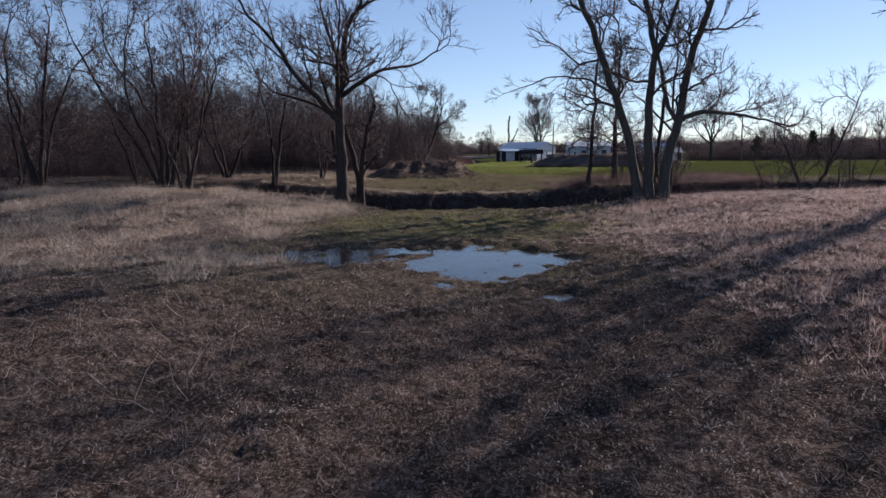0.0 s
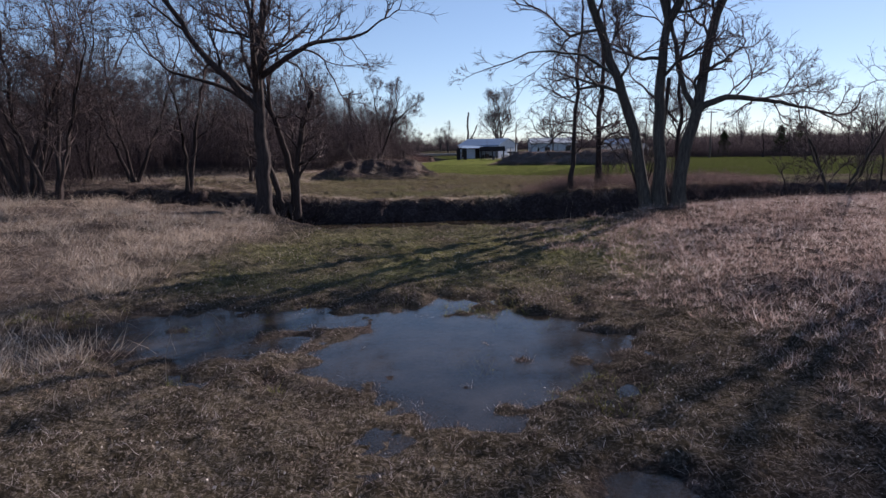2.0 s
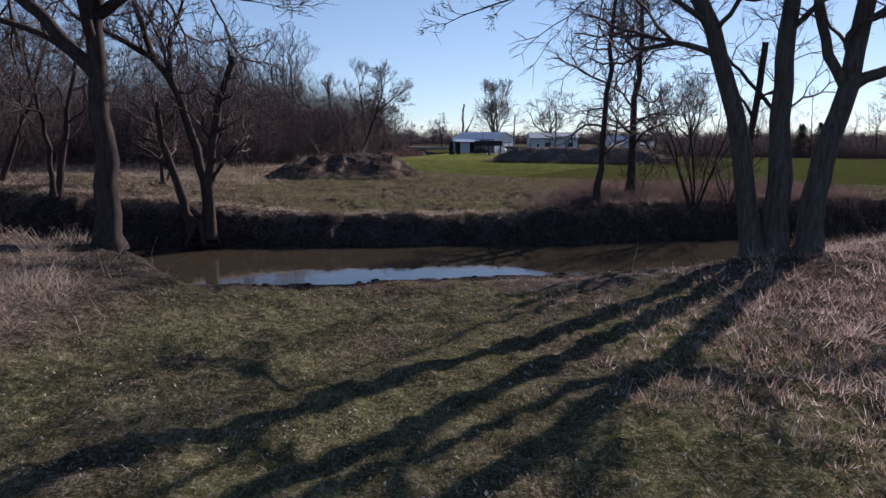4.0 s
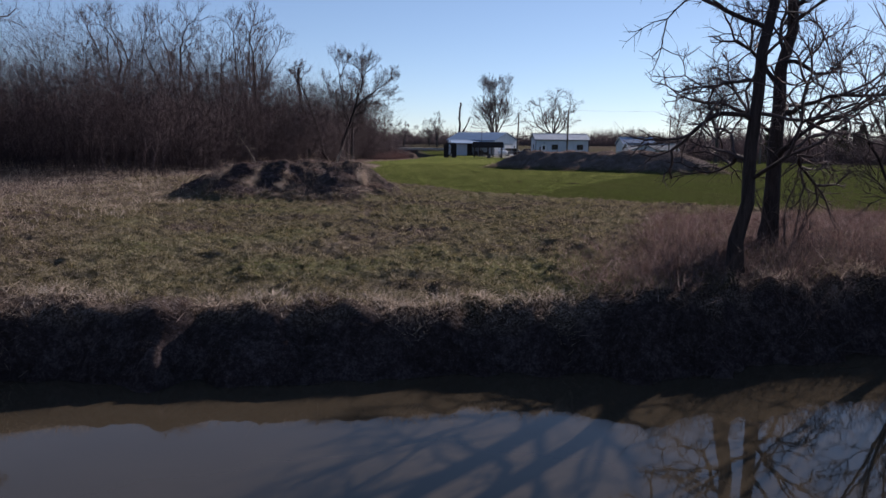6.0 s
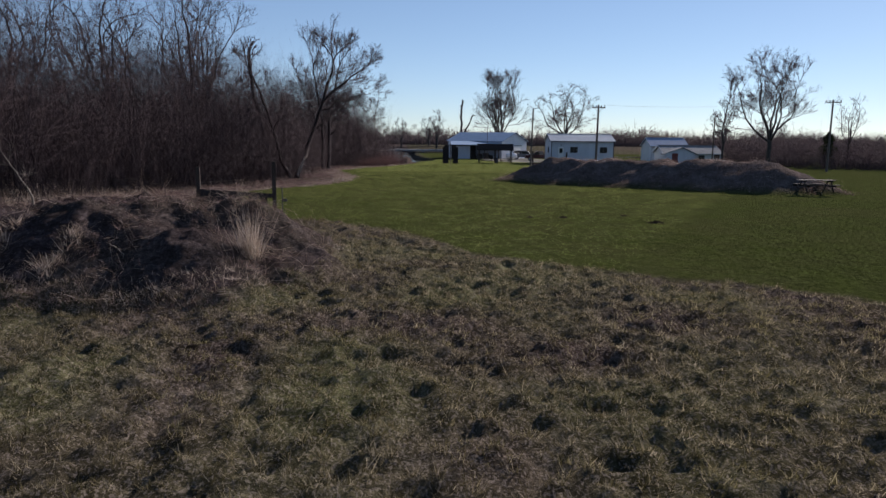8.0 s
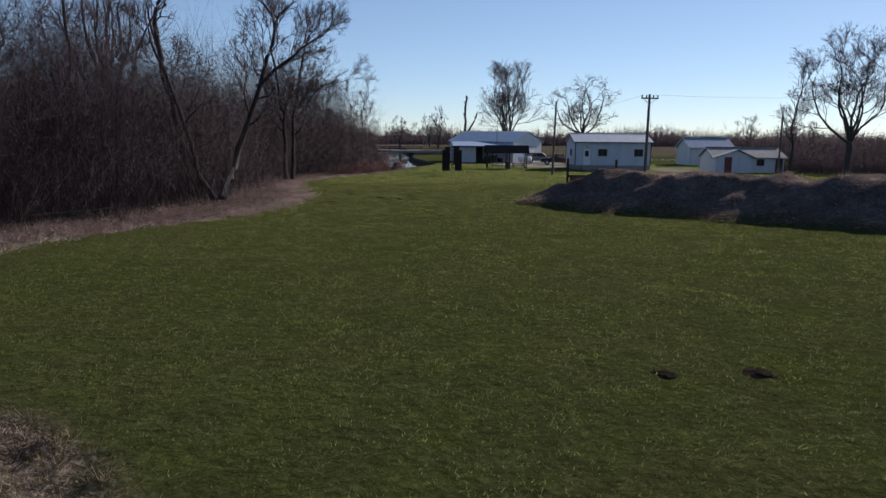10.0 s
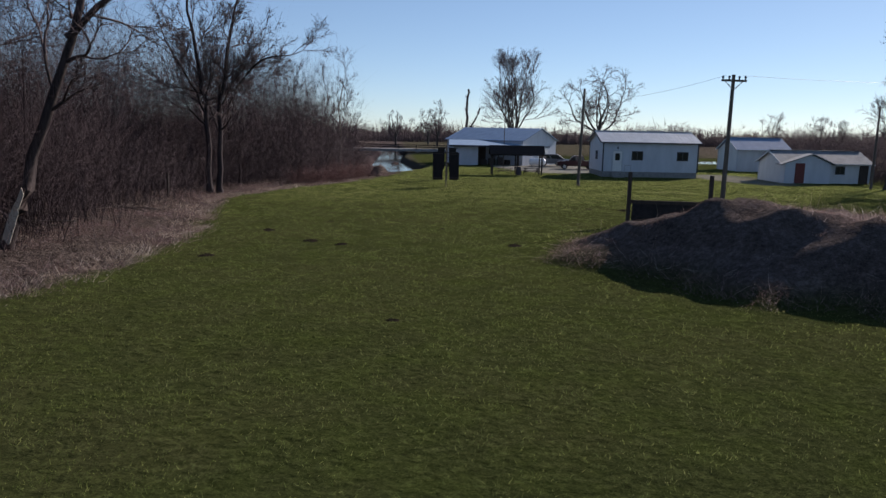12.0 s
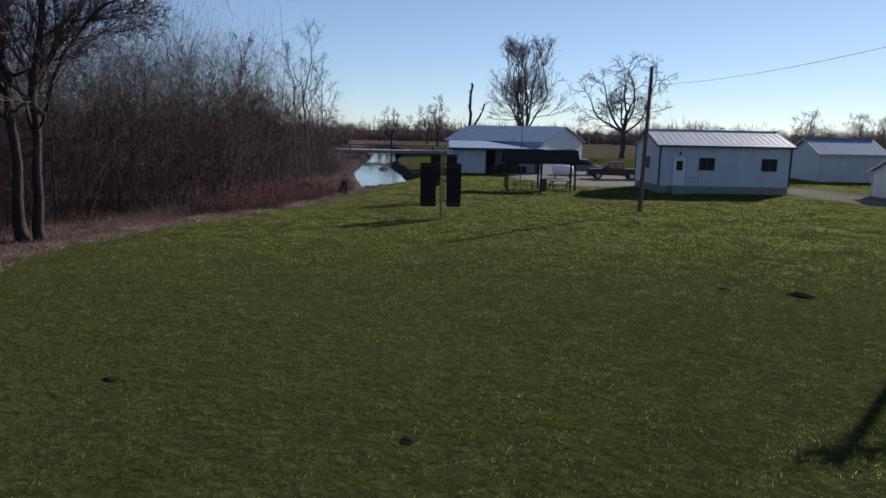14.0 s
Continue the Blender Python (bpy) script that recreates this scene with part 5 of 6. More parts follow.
# loose weed stalks in both meadows
n = 2600
x, y = r.uniform(-18, 24, n), r.uniform(8, 42, n)
ok = ((x < -3) | (x > 6)) & in_view(x, y, 0, 0.7, 4) & (y < near_line(x, y) - 0.5 - 6 * ((x > 0) & (x < 13)))
base = np.stack([x[ok], y[ok], height(x[ok], y[ok])], -1)
sticks("meadow_stalks", (base, upright(r, ok.sum(), 0.7), r.uniform(0.25, 0.8, ok.sum()), np.full(ok.sum(), 0.004)), STRAW, "thin pale dead stalks in the meadow", "stalks", 3, 0.4)
# fallen leaves
n = 46000
x, y = r.uniform(-12, 16, n), r.uniform(4.5, 42, n)
ok = in_view(x, y, 2, 0.6, 4) & (y < near_line(x, y) - 0.3) & (lumps(x, y, 2.2, 72) + 0.4 * (x > 4) > 0.08 + 1.0 * puddle_dip(x, y) * (y < 26))
x, y = x[ok], y[ok]
n = len(x)
a, s = r.uniform(0, 6.283, n), r.uniform(0.008, 0.022, n)
c = np.stack([x, y, np.where(y < 25, np.maximum(height(x, y), PUDDLE_Z), height(x, y)) + 0.012 + r.uniform(0, 0.03, n)], -1)
e1 = np.stack([np.cos(a) * s, np.sin(a) * s, r.normal(0, 0.6, n) * s], -1)
e2 = np.stack([-np.sin(a) * s * 0.6, np.cos(a) * s * 0.6, r.normal(0, 0.4, n) * s], -1)
V = np.stack([c - e1, c + e2, c + e1, c - e2], 1).reshape(-1, 3)
stuff_mesh("fallen_leaves", V, np.arange(4 * n).reshape(-1, 4), LEAF, "pale curled fallen leaves scattered on the grass", "leaves", False)

# ---- distance: belts of trees at the horizon ----


def belt(name, seed, n, x0, x1, y0, y1, per, tall, thick, mat, label, gap=None):
    r = np.random.RandomState(seed)
    x, y = r.uniform(x0, x1, n), r.uniform(y0, y1, n)
    if gap is not None:
        k = gap(x, y)
        x, y = x[k], y[k]
    h = r.uniform(tall[0], tall[1], len(x)) * (0.8 + 0.3 * lumps(x, y, 30, seed))
    return thicket(name, x, y, per, h, thick, seed, mat, label, 0.22, 1.3, 2)


belt("horizon_wood", 201, 2900, -160, 420, 370, 450, 7, (6.5, 10.0), 0.16, TWIG, "grey-brown belt of bare trees on the horizon")
belt("right_wood", 202, 760, 105, 240, 190, 300, 14, (5, 9), 0.06, TWIG, "bare brown trees beyond the flooded field", lambda x, y: y > 250 - 0.5 * (x - 100))
belt("near_field_wood", 204, 5200, 56, 150, 100, 205, 8, (4.0, 8.0), 0.03, TWIG_RED, "dense bare brush and saplings beyond the lawn", lambda x, y: (np.abs(y - 180 + 0.62 * (x - 60)) < 16) & (x - 10 > 0.74 * (y - 108)))
belt("creekside_wood", 203, 260, -70, -6, 205, 330, 14, (5, 11), 0.08, TWIG_RED, "bare brush along the far creek bank", lambda x, y: x < np.interp(y, RUN_Y, RUN_X) - 8)
for k, (x, y, h) in enumerate(((74, 150, 10), (84, 158, 12), (92, 150, 11), (80, 172, 12), (98, 168, 13), (108, 160, 12), (70, 128, 9), (88, 136, 11), (60, 96, 9), (70, 104, 10), (52, 82, 8), (62, 74, 9), (46, 66, 8), (118, 178, 13), (104, 140, 11))):
    tm, cm = habits[k % 6]
    ob = thing("field_edge_tree", x, y, ground_z(x, y) - 0.1, 61 * k, "leafless tree along the field's edge", "tree", "trees at the field's edge")
    ob.scale = (h / 12,) * 3
    part("trunk", tm, None, ob)
    part("crown", cm, None, ob, "fine leafless twigs")

# ---- buildings ----
LAWN_Z = -0.61


def prism(length, width, eave, ridge, base, over=0.0):
    """Walls of a gabled shed as one closed shell: x along the ridge, y depth from the front."""
    bm = bmesh.new()
    end = [(0, base), (width, base), (width, eave), (width / 2, ridge), (0, eave)]
    a = [bm.verts.new((0, y, z)) for y, z in end]
    b = [bm.verts.new((length, y, z)) for y, z in end]
    bm.faces.new(a[::-1])
    bm.faces.new(b)
    for k in range(5):
        bm.faces.new((a[k], a[(k + 1) % 5], b[(k + 1) % 5], b[k]))
    return bm


def roof_slope(length, width, eave, ridge, over, thick, front=True):
    """One slope of a gable roof, with ribs along the fall and an overhang."""
    rise = (ridge - eave) / (width / 2)
    y0, z0 = -over, eave - rise * over
    pts = [(y0, z0), (width / 2, ridge), (width / 2, ridge + thick), (y0, z0 + thick)]
    if not front:
        pts = [(width - y, z) for y, z in pts]
    bm = bmesh.new()
    a = [bm.verts.new((-over, y, z + 0.02)) for y, z in pts]
    b = [bm.verts.new((length + over, y, z + 0.02)) for y, z in pts]
    bm.faces.new(a)
    bm.faces.new(b[::-1])
    for k in range(4):
        bm.faces.new((a[k], a[(k + 1) % 4], b[(k + 1) % 4], b[k]))
    return bm, rise


def ribs(length, width, eave, ridge, over, thick, step, front=True):
    rise = (ridge - eave) / (width / 2)
    ang = math.degrees(math.atan(rise))
    fall = math.hypot(width / 2 + over, (width / 2 + over) * rise)
    bm = bmesh.new()
    n = int((length + 2 * over) / step)
    ym, zm = (width / 2 - over) / 2, (ridge + eave - rise * over) / 2
    for k in range(n + 1):
        y = ym if front else width - ym
        box((0.035, fall, 0.022), (-over + 0.03 + k * (length + 2 * over - 0.06) / n, y, zm + thick + 0.026), (ang if front else -ang, 0, 0), 0, bm)
    return bm


def window(parent, x, z, w, h, y=0.0, turn=0, name="window"):
    """A sliding window: frame, two panes, sill."""
    bm = bmesh.new()
    for dx, sx in ((-w / 2, 0.07), (0, 0.05), (w / 2, 0.07)):
        box((sx, 0.06, h + 0.07), (dx, -0.02, h / 2), (0, 0, 0), 0, bm)
    for dz in (0, h):
        box((w + 0.07, 0.062, 0.07), (0, -0.02, dz), (0, 0, 0), 0, bm)
    bmesh.ops.transform(bm, matrix=pose(x, y, z, 0, 0, turn), verts=bm.verts)
    frame_ob = part(name, bm, TRIM_DARK, parent)
    for s in (-1, 1):
        part("pane", moved(box((w / 2 - 0.06, 0.012, h - 0.07)), pose(x, y, z, 0, 0, turn) @ pose(s * w / 4, -0.012, h / 2)), GLASS, frame_ob)
    return frame_ob


def moved(bm, m):
    bmesh.ops.transform(bm, matrix=m, verts=bm.verts)
    return bm


def gabled(name, x, y, turn, length, width, eave, ridge, base, label, category, roof_mat, floor_z=None, over=0.25, rib=0.6, side=SIDING, trim=TRIM_DARK):
    """Walls, foundation, roof slopes, ribs, corner trim; z values are heights above the sea of the plan."""
    ob = thing(name, x, y, 0.0, turn, label, category)
    foot = base if floor_z is None else floor_z
    part("wall", prism(length, width, eave, ridge, foot), side, ob)
    if floor_z is not None:
        part("foundation", box((length - 0.04, width - 0.04, floor_z - base + 0.1), (length / 2, width / 2, (floor_z + base - 0.1) / 2)), CONCRETE, ob, "pale concrete block skirting")
    for front in (True, False):
        bm, _ = roof_slope(length, width, eave, ridge, over, 0.06, front)
        rf = part("roof", bm, roof_mat, ob)
        if rib:
            part("roof_ribs", ribs(length, width, eave, ridge, over, 0.06, rib, front), roof_mat, rf)
    part("ridge_cap", box((length + 2 * over, 0.34, 0.05), (length / 2, width / 2, ridge + 0.10), (0, 0, 0), 0.01), roof_mat, ob)
    for cx, cy in ((0, 0), (length, 0), (0, width), (length, width)):
        part("corner_trim", box((0.12, 0.12, eave - foot - 0.02), (cx, cy, (eave + foot) / 2)), trim, ob)
    part("gutter", box((length + 2 * over, 0.1, 0.1), (length / 2, -over - 0.06, eave - (ridge - eave) / (width / 2) * over + 0.01), (0, 0, 0), 0.02), trim, ob)
    rise = (ridge - eave) / (width / 2)
    ang = math.degrees(math.atan(rise))
    for s in (1, -1):
        yy = width / 4 if s > 0 else width * 3 / 4
        part("barge_board", box((0.06, math.hypot(width / 2, ridge - eave) + over, 0.16), (-over - 0.04, yy - s * over / 2, (eave + ridge) / 2 - rise * over / 2), (s * ang, 0, 0)), trim, ob)
    return ob


# the small white workshop
shed = gabled("workshop", 30.25, 173.4, -3.25, 10.2, 6.9, 3.14, 4.22, -0.7, "white steel workshop with a ribbed grey roof", "building", ROOF_STEEL, floor_z=-0.02, over=0.28, rib=0.45)
door = part("door", box((0.95, 0.05, 2.1), (1.55, -0.03, 1.08), (0, 0, 0), 0.01), WHITE_PAINT, shed, "white door with an upper window")
bm = box((0.09, 0.07, 2.2), (1.02, -0.03, 1.1))
box((0.09, 0.07, 2.2), (2.08, -0.03, 1.1), bm=bm)
box((1.15, 0.072, 0.09), (1.55, -0.03, 2.19), bm=bm)
part("door_frame", bm, TRIM_PALE, shed)
part("door_window", box((0.5, 0.02, 0.75), (1.55, -0.062, 1.55)), GLASS, door)
part("door_knob", rod(0.03, 0.03, 0.06, (1.92, -0.05, 1.0), (90, 0, 0), 8), TIN, door)
window(shed, 3.68, 1.25, 1.15, 0.9)
window(shed, 8.55, 1.25, 1.15, 0.9)
window(shed, -0.0, 1.2, 0.9, 0.9, 3.1, -90)
for k in range(3):
    part("step", box((1.3, 0.3, 0.19), (1.55, -0.2 - 0.3 * (2 - k), -0.6 + 0.19 * k), (0, 0, 0), 0.01), CONCRETE, shed)
for x in (2.25, 2.9):
    part("rail_post", rod(0.025, 0.025, 1.0, (x, -0.5, -0.3), n=8), TIN, shed)
part("hand_rail", rod(0.025, 0.025, 0.8, (2.2, -0.5, 0.68), (0, 90, 0), 8), TIN, shed)
part("light_fixture", box((0.16, 0.14, 0.24), (1.55, -0.08, 2.5), (0, 0, 0), 0.03), TRIM_DARK, shed)

# the long barn with its lean-to
barn = thing("barn", 25.35, 195.7, 0.0, 139.75, "white barn with a blue steel roof and a lean-to", "barn")
bm = prism(13.0, 9.6, 2.85, 4.5, LAWN_Z - 0.1)
bmesh.ops.transform(bm, matrix=Matrix.Translation((0, -9.6, 0)), verts=bm.verts)
part("wall", bm, SIDING_Y, barn)
for front in (True, False):
    bm, _ = roof_slope(13.0, 9.6, 2.85, 4.5, 0.3, 0.07, front)
    bmesh.ops.transform(bm, matrix=Matrix.Translation((0, -9.6, 0)), verts=bm.verts)
    rf = part("roof", bm, ROOF_SKY, barn)
    part("roof_ribs", moved(ribs(13.0, 9.6, 2.85, 4.5, 0.3, 0.07, 0.9, front), Matrix.Translation((0, -9.6, 0))), ROOF_SKY, rf)
part("barn_door", box((0.08, 2.8, 2.5), (-0.05, -5.6, 0.6)), WHITE_PAINT, barn, "white sliding door on the gable")
part("door_track", box((0.1, 5.2, 0.12), (-0.08, -5.0, 1.95)), TRIM_DARK, barn)
lean = thing("lean_to", 15.5, 195.4, 0.0, -3.25, "white lean-to shed with an open dark bay", "shed")
part("wall", box((3.6, 4.6, 2.75), (1.8, 2.4, 0.75)), SIDING, lean)
part("back_wall", box((5.6, 0.12, 2.7), (6.4, 4.6, 0.72)), OLD_WOOD, lean, "dark boards at the back of the bay")
part("side_wall", box((0.12, 4.6, 2.7), (9.2, 2.4, 0.72)), OLD_WOOD, lean)
bm = box((10.2, 5.6, 0.1), (4.7, 2.3, 2.42), (7, 0, 0))
part("roof", bm, ROOF_SKY, lean, "low blue steel roof")
part("fascia", box((10.2, 0.08, 0.22), (4.7, -0.5, 2.02)), TRIM_DARK, lean)
for x in (3.7, 6.4, 9.1):
    part("post", box((0.14, 0.14, 2.7), (x, 0.1, 0.72)), OLD_WOOD, lean)
for k in range(4):
    box_y = 1.6 + 0.7 * (k % 2)
    part("stacked_crate", box((0.9, 0.7, 0.7 + 0.2 * (k % 3)), (4.5 + 1.15 * k, box_y, LAWN_Z + 0.38 + 0.1 * (k % 3)), (0, 0, 7 * k), 0.02), OLD_WOOD, lean)

# blue-roofed garage and the low outbuilding
garage = gabled("garage", 53.0, 189.7, -3.25, 6.9, 6.5, 2.3, 3.75, LAWN_Z - 0.1, "pale garage with a pale blue steel roof", "building", ROOF_BLUE, over=0.25, rib=0, side=SIDING_DULL, trim=TRIM_PALE)
low = gabled("outbuilding", 47.2, 168.0, -3.25, 8.9, 5.2, 1.45, 2.55, LAWN_Z - 0.1, "long low pale outbuilding with a porch gable", "building", ROOF_GREY, over=0.3, rib=0, side=SIDING_DULL, trim=TRIM_PALE)
part("porch_wall", solid([(0, LAWN_Z), (4.6, LAWN_Z), (4.6, 1.4), (2.6, 2.25), (0, 1.4)], 0.9, (-0.15, -0.9, 0)), SIDING, low)
for s, x0, x1, z0, z1 in ((1, -0.5, 2.6, 1.22, 2.3), (-1, 5.0, 2.6, 1.25, 2.3)):
    part("porch_roof", moved(box((math.hypot(x1 - x0, z1 - z0), 1.3, 0.07)), pose((x0 + x1) / 2 - 0.15, -0.5, (z0 + z1) / 2 + 0.06, 0, -math.degrees(math.atan2(z1 - z0, x1 - x0)) if s > 0 else math.degrees(math.atan2(z1 - z0, x0 - x1)), 0)), ROOF_GREY, low)
part("red_door", box((0.95, 0.06, 2.0), (1.35, -0.93, 0.42), (0, 0, 0), 0.01), DOOR_RED, low, "red-brown door")
window(low, 5.9, 0.35, 0.9, 0.75)
part("side_door", box((0.9, 0.05, 1.95), (8.3, -0.03, 0.38), (0, 0, 0), 0.01), OLD_WOOD, low)

# shelter with tables
shelter = thing("picnic_shelter", 18.3, 173.6, LAWN_Z, -3.25, "open picnic shelter with a dark shingled gable roof on posts", "shelter")
for x in (0.1, 2.75, 5.4):
    for y in (0.45, 2.45):
        part("post", box((0.14, 0.14, 2.25), (x, y, 1.02)), OLD_WOOD, shelter)
for s in (1, -1):
    roof = part("roof", box((5.9, 1.5, 0.07), (2.75, 1.45 - s * 0.57, 2.6), (s * 40, 0, 0)), SHINGLE, shelter)
    for k in range(6):
        f = (k + 0.5) / 6 - 0.5
        part("shingle_course", box((5.94, 0.28, 0.025), (2.75, 1.45 - s * 0.6 + s * f * 1.48 * math.cos(radians(40)), 2.66 + f * 1.48 * math.sin(radians(40))), (s * 38, 0, 0)), SHINGLE, roof)
part("ridge_board", box((5.9, 0.16, 0.06), (2.75, 1.45, 3.11)), SHINGLE, shelter)
for y in (0.45, 2.45):
    part("beam", box((5.5, 0.1, 0.2), (2.75, y, 2.2)), OLD_WOOD, shelter)
for x in (0.1, 2.75, 5.4):
    part("tie_beam", box((0.09, 2.0, 0.16), (x + 0.12, 1.45, 2.2)), OLD_WOOD, shelter)


def picnic_table(name, x, y, turn, label, length=1.85, z=None):
    ob = thing(name, x, y, z, turn, label, "table", "picnic tables")
    for k in range(5):
        part("top_board", box((length, 0.135, 0.04), (0, -0.29 + 0.145 * k, 0.74), (0, 0, 0), 0.006), OLD_WOOD, ob)
    for s in (-1, 1):
        for k in range(2):
            part("seat_board", box((length, 0.135, 0.04), (0, s * (0.66 + 0.145 * k), 0.44), (0, 0, 0), 0.006), OLD_WOOD, ob)
    for x0 in (-length * 0.36, length * 0.36):
        for s in (-1, 1):
            part("leg", box((0.045, 0.1, 0.88), (x0, s * 0.42, 0.36), (s * 33, 0, 0)), OLD_WOOD, ob)
        part("seat_beam", box((0.045, 1.6, 0.1), (x0 + 0.05, 0, 0.37)), OLD_WOOD, ob)
        part("top_beam", box((0.045, 0.72, 0.09), (x0 + 0.05, 0, 0.675)), OLD_WOOD, ob)
    return ob


picnic_table("picnic_table", 19.8, 174.6, -8, "weathered wooden picnic table under the shelter")
picnic_table("picnic_table", 22.7, 174.5, 4, "weathered wooden picnic table under the shelter")
picnic_table("picnic_table", 33.0, 104.2, -6, "weathered wooden picnic table beside the berm", 2.4)
barrel = thing("trash_barrel", 21.25, 173.9, None, 0, "dark steel trash barrel beside the tables", "barrel")
bm = rod(0.29, 0.29, 0.88, n=20)
for z in (0.02, 0.3, 0.58, 0.86):
    rod(0.305, 0.305, 0.03, (0, 0, z), n=20, bm=bm)
part("drum", bm, BRICK_PIER, barrel)
part("rim", rod(0.27, 0.27, 0.03, (0, 0, 0.875), n=20), RUBBER, barrel)
tank = thing("propane_tank", 26.2, 189.2, None, -8, "white propane tank on short legs behind the shelter", "tank")
bm = bmesh.new()
bmesh.ops.create_uvsphere(bm, u_segments=20, v_segments=12, radius=0.48)
for v in bm.verts:
    v.co.x, v.co.z = (v.co.z * 0.7 + (0.75 if v.co.z > 0 else -0.75)), v.co.x
bmesh.ops.translate(bm, vec=(0, 0, 0.85), verts=bm.verts)
part("vessel", bm, TANK_WHITE, tank, smooth=True)
part("dome_lid", rod(0.16, 0.13, 0.2, (0, 0, 1.3), n=14), TANK_WHITE, tank)
for x in (-0.7, 0.7):
    part("saddle", box((0.12, 0.6, 0.5), (x, 0, 0.22)), CONCRETE, tank)


def vehicle(name, x, y, turn, outline, cabin, length, label, paint, wheel_x):
    ob = thing(name, x, y, None, turn, label, "car")
    bm = solid(outline, 1.74, (0, -0.87, 0))
    bmesh.ops.bevel(bm, geom=bm.edges[:], offset=0.06, segments=2, affect="EDGES", clamp_overlap=True)
    part("body", bm, paint, ob)
    bm = solid(cabin, 1.56, (0, -0.78, 0))
    bmesh.ops.bevel(bm, geom=bm.edges[:], offset=0.05, segments=2, affect="EDGES", clamp_overlap=True)
    cab = part("cabin", bm, paint, ob)
    (x0, z0), (x1, z1), (x2, z2), (x3, z3) = cabin
    for s in (-1, 1):
        mid = (x0 + x3) / 2
        for a, b in ((0.06, 0.48), (0.54, 0.94)):
            lo = (x0 + (x3 - x0) * a, x0 + (x3 - x0) * b)
            hi = (x1 + (x2 - x1) * a, x1 + (x2 - x1) * b)
            bm = solid([(lo[0], z0 + 0.06), (lo[1], z0 + 0.06), (hi[1], z1 - 0.09), (hi[0], z1 - 0.09)], 0.02, (0, s * 0.785 - 0.01, 0))
            part("side_window", bm, GLASS, cab)
    for wx in wheel_x:
        for s in (-1, 1):
            tyre = part("wheel", rod(0.36, 0.36, 0.24, (wx, s * 0.78 + 0.12, 0.36), (90, 0, 0), 20), RUBBER, ob)
            part("rim", rod(0.22, 0.22, 0.26, (wx, s * 0.78 + 0.13, 0.36), (90, 0, 0), 14), TIN, tyre)
    part("front_bumper", box((0.14, 1.7, 0.22), (length / 2 + 0.02, 0, 0.5), (0, 0, 0), 0.04), TRIM_DARK, ob)
    part("rear_bumper", box((0.14, 1.7, 0.2), (-length / 2 - 0.02, 0, 0.5), (0, 0, 0), 0.04), TIN, ob)
    for s in (-1, 1):
        part("headlight", box((0.08, 0.32, 0.16), (length / 2 - 0.01, s * 0.62, 0.78), (0, 0, 0), 0.03), GLASS, ob)
        part("tail_light", box((0.07, 0.14, 0.3), (-length / 2 + 0.0, s * 0.74, 0.85), (0, 0, 0), 0.02), DOOR_RED, ob)
    return ob


vehicle("pickup_truck", 31.4, 189.0, 172, [(-2.6, 0.42), (2.6, 0.42), (2.65, 0.75), (2.5, 1.02), (1.1, 1.08), (-2.6, 1.08)], [(-0.9, 1.06), (-0.75, 1.72), (0.55, 1.72), (1.2, 1.06)], 5.2, "dark red pickup truck parked behind the workshop", CAR_RED, (-1.6, 1.7))
vehicle("parked_suv", 29.8, 195.6, -12, [(-2.3, 0.4), (2.3, 0.4), (2.35, 0.75), (2.15, 0.98), (1.2, 1.05), (-2.3, 1.05)], [(-2.2, 1.03), (-1.95, 1.68), (0.5, 1.68), (1.25, 1.03)], 4.6, "dark grey utility car parked beside the barn", CAR_GREY, (-1.4, 1.45))

# ---- poles and wires ----


def pole(name, x, y, h, r, lean, label, arm=0.0, arm_turn=0.0):
    ob = thing(name, x, y, ground_z(x, y) - 0.3, 0, label, "pole", "utility poles")
    part("shaft", rod(r, r * 0.68, h + 0.3, turn=(0, lean, 0), n=14), POLE_WOOD, ob)
    top = Vector((math.sin(radians(lean)) * h, 0, h + 0.3))
    if arm:
        c, s = math.cos(radians(arm_turn)), math.sin(radians(arm_turn))
        part("crossarm", box((arm, 0.1, 0.12), (top.x, top.y - 0.12, top.z - 0.35), (0, 0, arm_turn), 0.01), POLE_WOOD, ob)
        for f in (-0.45, -0.2, 0.2, 0.45):
            bm = rod(0.045, 0.03, 0.14, (top.x + c * f * arm, top.y - 0.12 + s * f * arm, top.z - 0.29), n=10)
            rod(0.08, 0.05, 0.12, (top.x + c * f * arm, top.y - 0.12 + s * f * arm, top.z - 0.2), n=10, bm=bm)
            part("insulator", bm, PORCELAIN, ob)
        for s2 in (-1, 1):
            part("brace", box((0.72, 0.03, 0.04), (top.x + c * s2 * 0.3, top.y - 0.1, top.z - 0.62), (0, -s2 * 42, arm_turn)), TIN, ob)
    return ob, ob.matrix_world.translation + top


_, p_a = pole("utility_pole", 28.2, 140.2, 7.95, 0.15, 0.4, "wooden utility pole with a crossarm and insulators", 1.6, 6)
mid, p_b = pole("utility_pole", 24.2, 159.7, 8.3, 0.14, 1.2, "plain wooden utility pole standing on the lawn")
part("bracket", box((0.2, 0.18, 0.4), (0.16, 0, 7.2), (0, 0, 0), 0.03), TRIM_DARK, mid)
part("cap_fitting", rod(0.07, 0.05, 0.3, (0.15, -0.05, 8.35), n=8), PORCELAIN, mid)
_, p_c = pole("utility_pole", 63.0, 150.5, 9.6, 0.15, 0, "wooden utility pole with a crossarm and insulators", 2.4, 4)
_, p_d = pole("utility_pole", 51.5, 160.4, 7.4, 0.12, 0, "plain wooden utility pole beside the sheds")
_, p_e = pole("utility_pole", 20.6, 181.0, 6.6, 0.05, 0, "thin mast standing behind the shelter")


